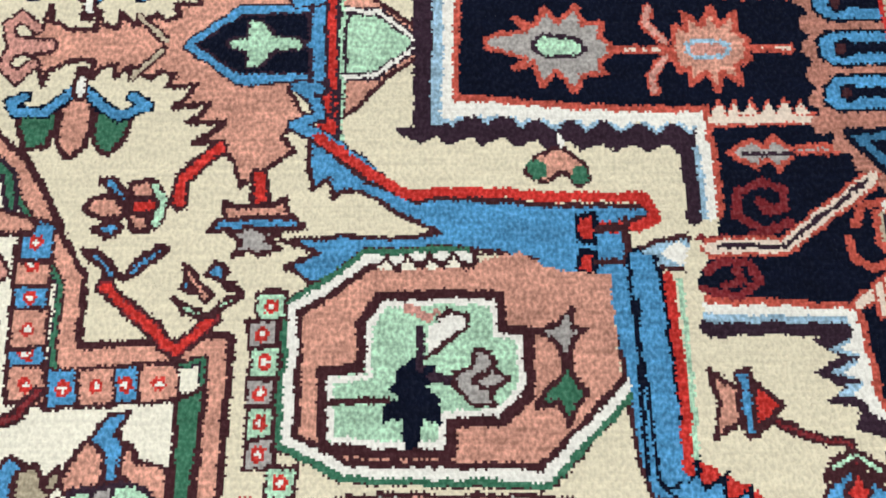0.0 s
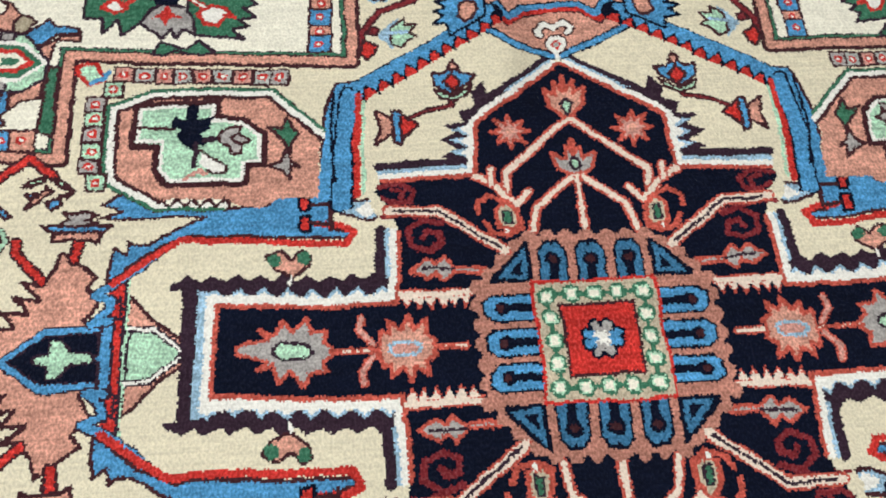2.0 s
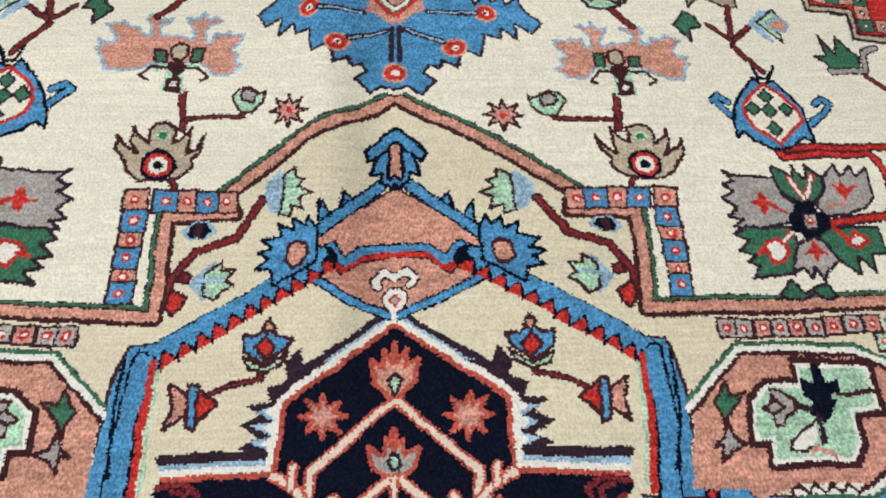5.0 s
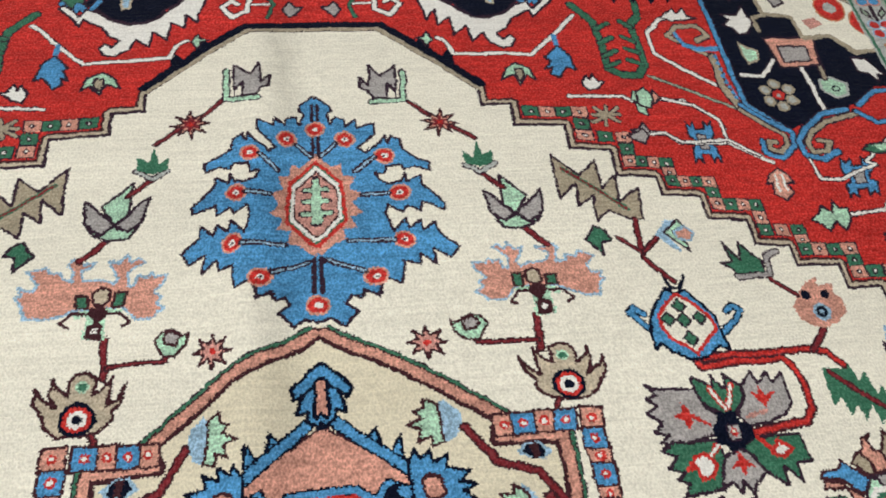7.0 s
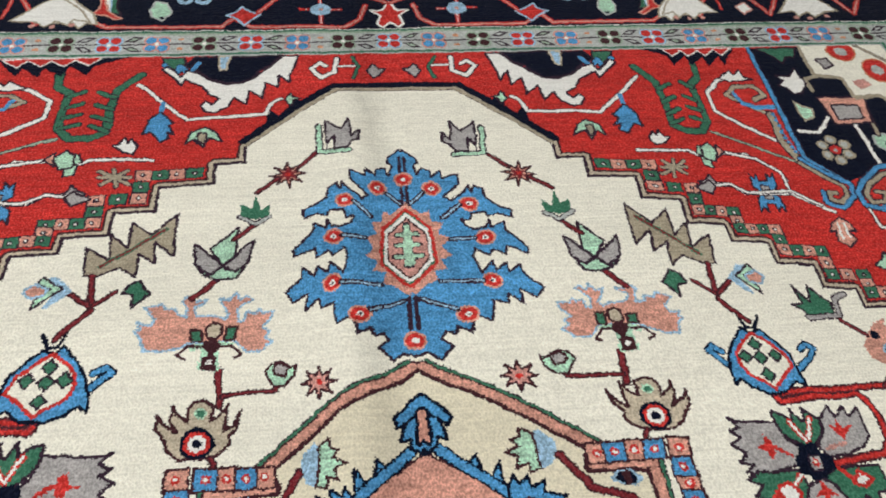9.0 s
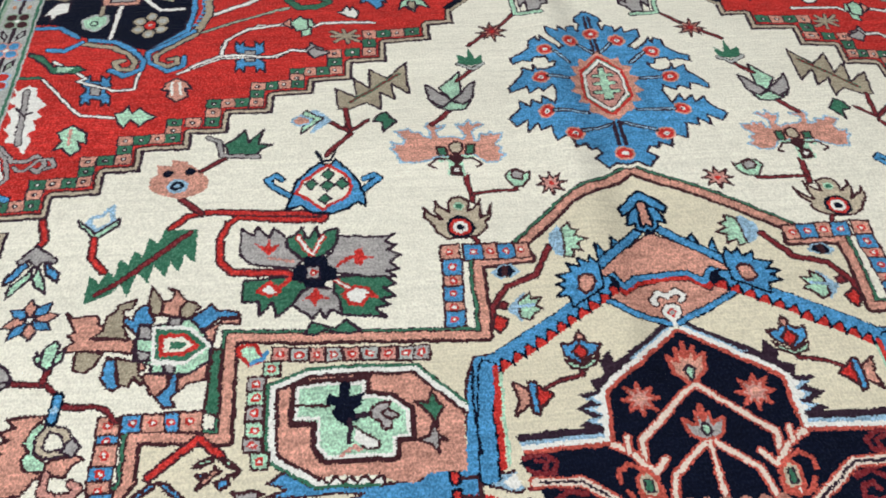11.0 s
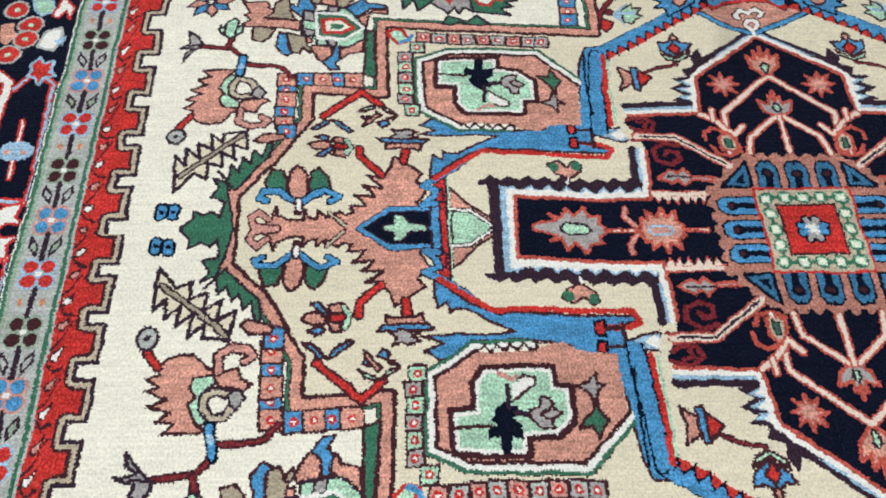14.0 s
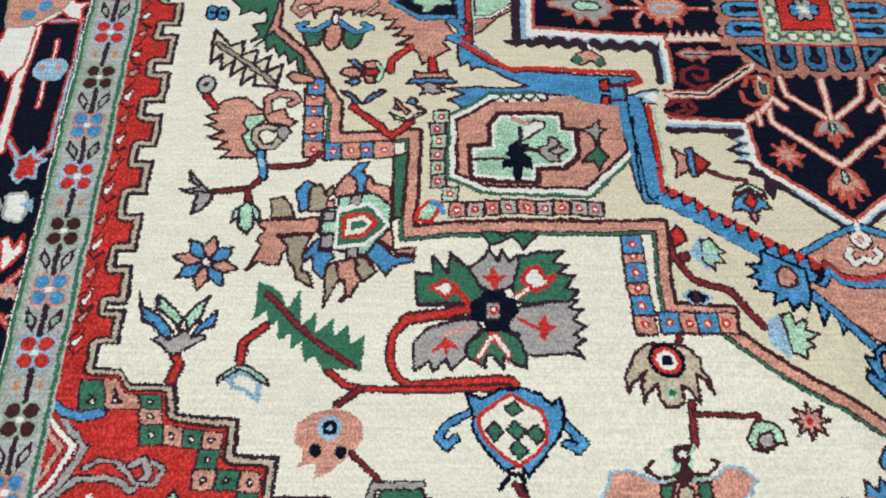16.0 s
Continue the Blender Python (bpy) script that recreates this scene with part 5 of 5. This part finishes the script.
motif("floret_chain", "chain of red florets with pale edge")
dots("ash", 22, [1300, 466])
dots("red", 18, [1300, 466])
dots("mint", 5, [1300, 466])
dots("ash", 22, [1268, 429])
dots("red", 18, [1268, 429])
dots("mint", 5, [1268, 429])
dots("ash", 22, [1270, 396])
dots("red", 18, [1270, 396])
dots("mint", 5, [1270, 396])
dots("ash", 22, [1293, 359])
dots("red", 18, [1293, 359])
dots("mint", 5, [1293, 359])

motif("border_bud", "pale bud on navy pile")
fill("mint", [1277, 492, 1242, 492, 1233, 461, 1254, 453, 1269, 466], "sky", 4.5)
fill("salmon", [1321, 429, 1298, 436, 1288, 402, 1300, 382, 1311, 389])

motif("border_bud", "white bud with a sky-blue tip")
fill("white", [1246, 376, 1218, 370, 1209, 394, 1215, 422, 1241, 413], "ash", 4.5)
fill("sky", [1222, 390, 1204, 380, 1203, 404])

motif("border_hook", "white and red hooked leaf on navy pile")
fill("white", [1236, 450, 1225, 446, 1213, 464, 1205, 441, 1200, 468, 1218, 495, 1224, 499], "red", 4.5)

motif("border_vine", "red vine on navy pile")
line("red", 11, [1184, 270, 1183, 417, 1178, 477, 1218, 525])
line("rose", 4, [1184, 270, 1183, 417, 1178, 477, 1218, 525])

motif("border_flower", "small salmon florets on navy pile")
dots("rose", 13, [1189, 532, 1210, 527])
dots("rose", 12, [1191, 575])
dots("ash", 5, [1206, 529])

motif("border_vine", "red vine on navy pile")
line("red", 10, [1208, 567, 1177, 606, 1178, 649, 1189, 671])
line("rose", 3, [1208, 567, 1177, 606, 1178, 649, 1189, 671])

motif("border_vine", "red vine with sky-blue core at the rug's end")
line("red", 12, [51, 1626, 62, 1579, 95, 1551, 286, 1555, 322, 1584, 346, 1556, 574, 1557, 622, 1590, 651, 1627])
line("rose", 5, [51, 1626, 62, 1579, 95, 1551, 286, 1555, 322, 1584, 346, 1556, 574, 1557, 622, 1590, 651, 1627])

motif("border_vine", "red forked leaf on navy pile", "u")
fill("red", [-5, 1570, 17, 1549, 28, 1560, 20, 1588, 39, 1607, 16, 1606, 5, 1634, -5, 1640], "white", 5)
line("red", 12, [5, 1634, 56, 1664, 128, 1756])
line("rose", 5, [5, 1634, 56, 1664, 128, 1756])

motif("border_roundel", "sky-blue roundel on a short stem")
line("red", 9, [146, 1666, 143, 1563])
line("white", 2, [146, 1666, 143, 1563])
line("red", 8, [186, 1613, 102, 1611])
line("white", 1, [186, 1613, 102, 1611])
dots("sky", 22, [144, 1612])
dots("rose", 5, [144, 1612])

motif("border_flower", "red cross flower with sky edge")
fill("red", [339, 1594, 318, 1606, 309, 1624, 291, 1606, 268, 1598, 286, 1580, 300, 1559, 316, 1581], "sky", 5)
line("red", 10, [274, 1602, 218, 1676])
line("rose", 3, [274, 1602, 218, 1676])

motif("border_bud", "pale mint bud with dark tip")
fill("mint", [494, 1615, 485, 1646, 461, 1638, 449, 1605, 466, 1578, 487, 1591], "ash", 4.5)
dots("navy", 5, [468, 1587])

motif("border_flower", "sky-blue florets on navy pile")
dots("sky", 17, [426, 1651, 389, 1650])
dots("navy", 6, [426, 1651, 389, 1650])
fill("rose", [449, 1719, 369, 1718, 375, 1669, 436, 1670], "red", 4.5)

motif("border_leaf", "slanted red, white and green leaf")
fill("green", [587, 1682, 564, 1663, 563, 1625, 550, 1598, 573, 1607], "dark", 4.5)
fill("white", [596, 1701, 582, 1701, 574, 1604, 588, 1604], "sky", 4.5)
fill("red", [598, 1682, 598, 1626, 609, 1604, 582, 1598, 557, 1580, 547, 1585, 579, 1611, 588, 1644], "salmon", 4.5)

motif("border_palmette", "white jagged palmette on navy pile")
fill("white", [672, 1722, 652, 1655, 603, 1599, 591, 1568, 613, 1572, 625, 1555, 639, 1573, 681, 1574, 716, 1722], "tan", 4.5)

motif("border_palmette", "white jagged palmette on navy pile")
fill("white", [679, 1664, 713, 1643, 764, 1583, 716, 1580, 694, 1561, 676, 1580, 649, 1566, 639, 1585, 606, 1576, 635, 1624], "tan", 4.5)
dots("rose", 6, [640, 1566, 679, 1561, 718, 1564])

motif("border_palmette", "white jagged palmette on navy pile")
fill("white", [998, 1660, 1022, 1635, 1060, 1582, 1027, 1578, 1001, 1559, 989, 1579, 965, 1564, 959, 1584, 926, 1576, 962, 1630], "tan", 4.5)
dots("rose", 6, [958, 1560, 988, 1556, 1028, 1563])

motif("border_flower", "small white diamond flower")
fill("white", [823, 1602, 851, 1617, 864, 1591, 835, 1572], "rose", 4.5)
line("red", 8, [783, 1593, 775, 1663])
line("rose", 1, [783, 1593, 775, 1663])

motif("wave", "blue wave under the red side strip")
line("dark", 16, [1109, 725, 1093, 737, 1077, 743, 1060, 736])
line("blue", 11, [1109, 725, 1093, 737, 1077, 743, 1060, 736])

motif("wave", "grey and white wavy lines in the red corner")
line("dark", 9, [1094, 748, 1068, 784, 1083, 833, 1105, 861])
line("grey", 6, [1094, 748, 1068, 784, 1083, 833, 1105, 861])
line("dark", 9, [1110, 748, 1078, 784, 1095, 833, 1121, 861])
line("white", 6, [1110, 748, 1078, 784, 1095, 833, 1121, 861])
line("dark", 9, [1126, 748, 1091, 784, 1111, 833, 1136, 861])
line("rose", 6, [1126, 748, 1091, 784, 1111, 833, 1136, 861])

motif("scroll", "grey curled scroll on red pile")
line("dark", 9, [1065, 812, 1055, 801, 1043, 801, 1025, 826, 1002, 826, 993, 808, 1010, 801])
line("grey", 5, [1065, 812, 1055, 801, 1043, 801, 1025, 826, 1002, 826, 993, 808, 1010, 801])

# ---- knotting: the quarter is mirrored over the whole rug, knot by knot ----
NX, NY = int(2 * HALF_X / KNOT), int(2 * HALF_Y / KNOT)
xs, ys = (np.arange(NX) + 0.5) * KNOT - HALF_X, (np.arange(NY) + 0.5) * KNOT - HALF_Y
gx, gy = np.meshgrid(xs, ys)


# how far the weaver strayed from the drawing: place, and shift, in millimetres
STRAY = []
STRAY += [(-533, -555, 11, -6), (-682, -424, 6, -3), (-750, -425, 8, -1), (-883, -485, 24, -2), (-847, -526, 25, -4), (-716, -645, 31, -31), (-948, -618, 37, 2), (-957, -479, 27, -6), (-872, -633, 24, -10), (-841, -587, 29, -20), (-656, -413, 3, 13), (-289, -420, 4, -2), (-330, -570, 8, 4), (-295, -628, 21, -3), (-508, -722, 11, -11), (-745, -717, 25, -18), (-718, -672, 14, -15), (-130, -704, 2, -3), (-250, -520, 4, 8), (-122, -593, 15, -13)]  # south west
STRAY += [(-228, -462, 0, -2), (-124, -499, -2, -4), (-382, -391, 5, 2), (-582, -392, 6, 10), (-496, -300, 4, 14), (-1041, -500, 0, 0), (-1041, -300, 0, 0), (-1041, -650, 0, 0)]  # south west
STRAY += [(-302, 626, 14, -1), (-526, 729, -7, -5), (-773, 754, 7, -15), (-293, 933, 10, -14), (-146, 1182, 4, -14), (-198, 1125, 7, -11), (-246, 1039, 11, -15), (-696, 816, 1, -5), (-485, 861, -2, -26), (-298, 752, 11, -4), (-989, 176, -8, 1), (-810, 308, -11, -12), (-976, 392, -16, -25), (-951, 279, -26, -28), (-966, 105, 5, -3), (-881, 193, -8, -19), (-327, 569, 11, 5), (-147, 710, -15, -9), (-705, 870, 0, 0), (-850, 784, 0, 0)]  # north west
STRAY += [(-984, 690, 0, 0), (-552, 962, 0, 0), (-414, 1050, 0, 0), (-1041, 500, 0, 0), (-1041, 300, 0, 0), (-1041, 100, 0, 0)]  # north west
STRAY += [(534, 541, 2, 5), (146, 585, -9, -5), (267, 534, -13, -6), (244, 471, -16, -11), (135, 499, -13, -4), (284, 434, -15, -2), (353, 573, -15, 1), (312, 422, -19, -4), (149, 703, -17, -2)]  # north east
STRAY += [(-962, -651, 15, 6), (-881, -707, 6, -10), (-822, -761, 3, -17)]  # shoulder steps


def smooth(g, size):
    """Blends a coarse grid of values over all knots."""
    fx, fy = (gx + HALF_X) / size, (gy + HALF_Y) / size
    ix, iy = fx.astype(int), fy.astype(int)
    sx, sy = fx - ix, fy - iy
    sx, sy = sx * sx * (3 - 2 * sx), sy * sy * (3 - 2 * sy)
    return (g[iy, ix] * (1 - sx) + g[iy, ix + 1] * sx) * (1 - sy) + (g[iy + 1, ix] * (1 - sx) + g[iy + 1, ix + 1] * sx) * sy


def drift(seed, size):
    """Slow uneven drift of the weaver's hand, in -1..1."""
    rng = np.random.default_rng(seed)
    return smooth(rng.uniform(-1, 1, (int(2 * HALF_Y / size) + 3, int(2 * HALF_X / size) + 3)), size)


def strayed(column, size=12.0, reach=75.0):
    """The strays of the drawing, blended from place to place."""
    cx, cy = np.meshgrid(np.arange(int(2 * HALF_X / size) + 3) * size - HALF_X, np.arange(int(2 * HALF_Y / size) + 3) * size - HALF_Y)
    total, weight = np.zeros(cx.shape), np.full(cx.shape, 0.12)
    for row in STRAY:
        w = np.exp(-((cx - row[0]) ** 2 + (cy - row[1]) ** 2) / (2 * reach * reach))
        total += w * row[column]
        weight += w
    return smooth(total / weight, size)


def ease(a, lo, hi):
    s = np.clip((a - lo) / (hi - lo), 0, 1)
    return s * s * (3 - 2 * s)


# the halves are not quite equal: the weaver came out short at one end and on one side
rng = np.random.default_rng(5)
mean_line = 8 * ease(np.abs(gx), 300, 450) * (1 - ease(np.abs(gy), 120, 220))
ax, ay, up = np.abs(gx), np.abs(gy - mean_line), np.where(gy > 0, 1.0, -1.0)
uu = ax + 2.0 * drift(1, 45) + 1.3 * drift(3, 11) + rng.uniform(-1.0, 1.0, gx.shape)
vv = ay + 2.0 * drift(2, 45) + 1.3 * drift(4, 11) + rng.uniform(-1.0, 1.0, gx.shape)
vv -= up * ease(ax, 1012, 1035) * (1 - ease(ax, 1085, 1100)) * (1 - ease(ay, 650, 690)) * (8 + 0.02 * ay + 8 * ease(ay, 120, 220))
vv += 40 * ease(-gy, 560, 720) * ease(ax, 350, 750) * (1 - ease(-gy, 1100, 1400))
uu += 26 * ease(-gy, 600, 750) * ease(ax, 650, 850) * (1 - ease(ax, 1000, 1100))
uu += 75 * ease(gx, 450, 850) * ease(gy, 300, 600) * (1 - ease(gx, 1130, 1420))
vv += 42 * ease(gx, 300, 800) * ease(gy, 400, 900) * (1 - ease(gy, 1200, 1450))
uu += strayed(2) * ease(ax, 20, 110) * (1 - ease(ax, 990, 1030))
vv += strayed(3) * ease(ay, 20, 110) * (1 - ease(ax, 990, 1030))
ci, ri = np.clip(uu / FINE, 0, NU - 1).astype(int), np.clip(vv / FINE, 0, NV - 1).astype(int)
knot_dye, knot_owner = dye[ri, ci].copy(), owner[ri, ci].astype(int)
east, north = gx > 0, gy > 0
axes = np.array([("u" in m[2]) + 2 * ("v" in m[2]) for m in MOTIFS])[knot_owner]
key = knot_owner * 4 + np.where(axes & 1, 0, east) + 2 * np.where(axes & 2, 0, north)

# the grey guard band runs round the whole rug with a flower every third of a repeat
DYE = {k: i for i, k in enumerate(DYE_NAMES)}
GU, GV, GW, REPEAT = 1152, 1503, 43, 276.0
on_side = uu - GU > vv - GV
across = np.where(on_side, uu - GU, vv - GV)
along = np.where(on_side, gy + 66, gx + 6)
spot = np.nonzero(np.abs(across) < GW)
across, along, on_side = across[spot], along[spot], on_side[spot]
band = np.ones(across.shape, bool)
band_dye, band_key = knot_dye[spot], key[spot]


def own(name, label, mask, axis="uv"):
    MOTIFS.append((name, label, axis))
    band_key[mask] = (len(MOTIFS) - 1) * 4


def dyed(c, mask):
    band_dye[mask] = DYE[c]


own("guard_band", "pale grey-green guard band with a dark stem", band)
dyed("ash", band)
dyed("sage", band & (across > 27))
dyed("green", band & (across > 33) & (across < 41))
dyed("white", band & (across > 39))
dyed("green", band & (across < -33) & (across > -39))
dyed("ash", band & (across <= -39))
dyed("dark", band & (across > 41))
dyed("dark", band & (np.abs(across + 2) < np.where(on_side, 4.0, 2.0)))
mid = across + 2


def flower_at(here, s, m, side, j):
    """One guard flower, with leaves or faint spots half way to the next."""
    h = s - REPEAT / 6
    half = np.abs(h) < 22
    if (j != 2) if side else (j != 1):
        for sign in (-1, 1):
            rim = np.abs(sign * m - 16 - 0.35 * h) / 9 + np.abs(h) / 20
            dyed("dark", here[half & (rim < 1)])
            dyed("ash" if j else "sage", here[half & (rim < 0.5)])
    else:
        dyed("orange", here[half & (np.hypot(np.abs(m) - 15, h / 1.6) < 4)])
    petal = np.hypot(np.abs(s) - 12, np.abs(m) - 12)
    own("guard_flower", ("red", "blue", "dark brown")[j] + " four-petalled flower on the guard band", here[(petal < 14) | (np.hypot(s, m) < 18)])
    dyed(("sky", "rose", "sage")[j], here[petal < 14])
    dyed(("red", "blue", "maroon")[j], here[petal < 10])
    dyed("white", here[np.hypot(s, m) < 5])


for side in (True, False):
    for n in range(-24, 25):
        s = along - n * REPEAT / 3
        here = np.flatnonzero((on_side == side) & (np.abs(s) < REPEAT / 3))
        if here.size > 200:
            flower_at(here, s[here], mid[here], side, n % 3)
knot_dye[spot], key[spot] = band_dye, band_key


def height(x, y):
    """Height of the pile in metres: slow waves, and an old fold along the middle."""
    slow = 0.0015 * np.sin(3.1 * x + 1.3 * y) * np.sin(2.3 * y + 0.4)
    wander = x + 0.012 * np.sin(2.2 * y)
    fold = 0.008 * np.exp(-(((wander + 0.085) / 0.032) ** 2)) - 0.004 * np.exp(-(((wander + 0.015) / 0.03) ** 2))
    return slow + fold * ease(np.abs(y), 0.25, 0.6) * (1 - ease(np.abs(y), 1.15, 1.4))


def knit():
    change = np.ones((NY, NX), bool)
    both = key.astype(np.int64) * 64 + knot_dye
    change[:, 1:] = both[:, 1:] != both[:, :-1]
    change[:, ::40] = True
    change[:, (np.abs(xs + 50) < 110) & (np.arange(NX) % 6 == 0)] = True
    cells, alive = {}, {}
    for r in range(NY):
        starts = np.flatnonzero(change[r])
        ends = np.append(starts[1:], NX)
        now = {}
        for a, b, k in zip(starts.tolist(), ends.tolist(), both[r, starts].tolist()):
            old = alive.get((a, b, k))
            if old is not None and r - old[2] < 40:
                old[3] = r + 1
                now[(a, b, k)] = old
            else:
                rec = [a, b, r, r + 1, k & 63]
                cells.setdefault(k >> 6, []).append(rec)
                now[(a, b, k)] = rec
        alive = now
    return cells


# motifs that belong to a larger region of the design
REGION = {}
for region, names in (
    ("main_border", "border_vine border_flower border_roundel border_palmette border_diamond border_bud border_hook border_leaf floret_chain"),
    ("guard_band", "guard_flower"), ("blue_palmette", "palmette_dot palmette_vein"), ("medallion_outline", "frieze_square green_tab oak_leaf"),
    ("navy_medallion", "crown_flower arm_flower arm_vine comb cross_bud bell bar spiral rosette centre_square centre_flower"),
    ("medallion_ground", "side_palmette palmette_stalk palmette_stand navy_heart side_bar side_tent blue_bracket bead octagon cross octagon_leaf kite kite_ground kite_tip zigzag ram_horn band_flower medallion_band finial band_leaf band_stem small_bud inner_ground calyx forked_stem heart_bud fish_bud"),
    ("ivory_field", "step_square four_petal_flower green_leaf branch box_flower face_flower eye_flower eight_point_flower cup_flower leafy_crest dragon_leaf leaf_bud twin_flower comb_leaf twig_leaf green_bud palmette_flower tulip_bud fork_bud"),
):
    for name in names.split():
        REGION[name] = region
MADE = {}
rug = part("rug", box(-HALF_X / 1000, -HALF_Y / 1000, FLOOR, HALF_X / 1000, HALF_Y / 1000, -0.006), WARP)
tagged(rug, "large hand-knotted wool rug with ivory field and navy medallion", "rug")
for k, cells in knit().items():
    name, label, _ = MOTIFS[k // 4]
    a = np.array(cells, float)
    X0, X1, Y0, Y1 = (a[:, i] * KNOT / 1000 - h / 1000 for i, h in ((0, HALF_X), (1, HALF_X), (2, HALF_Y), (3, HALF_Y)))
    co = np.stack([np.stack([X0, Y0], 1), np.stack([X1, Y0], 1), np.stack([X1, Y1], 1), np.stack([X0, Y1], 1)], 1).reshape(-1, 2)
    z = height(co[:, 0], co[:, 1])
    me = bpy.data.meshes.new(name)
    nf = len(a)
    me.from_pydata(np.column_stack([co, z]).tolist(), [], np.arange(4 * nf).reshape(-1, 4).tolist())
    used = np.unique(a[:, 4].astype(int))
    slot = {d: i for i, d in enumerate(used)}
    for d in used:
        me.materials.append(PILE[d])
    me.polygons.foreach_set("material_index", [slot[int(d)] for d in a[:, 4]])
    MADE.setdefault(name, []).append(tagged(new(name, me), label))
for name, obs in MADE.items():
    for ob in obs:
        ob.parent = MADE[REGION[name]][0] if REGION.get(name) in MADE else rug
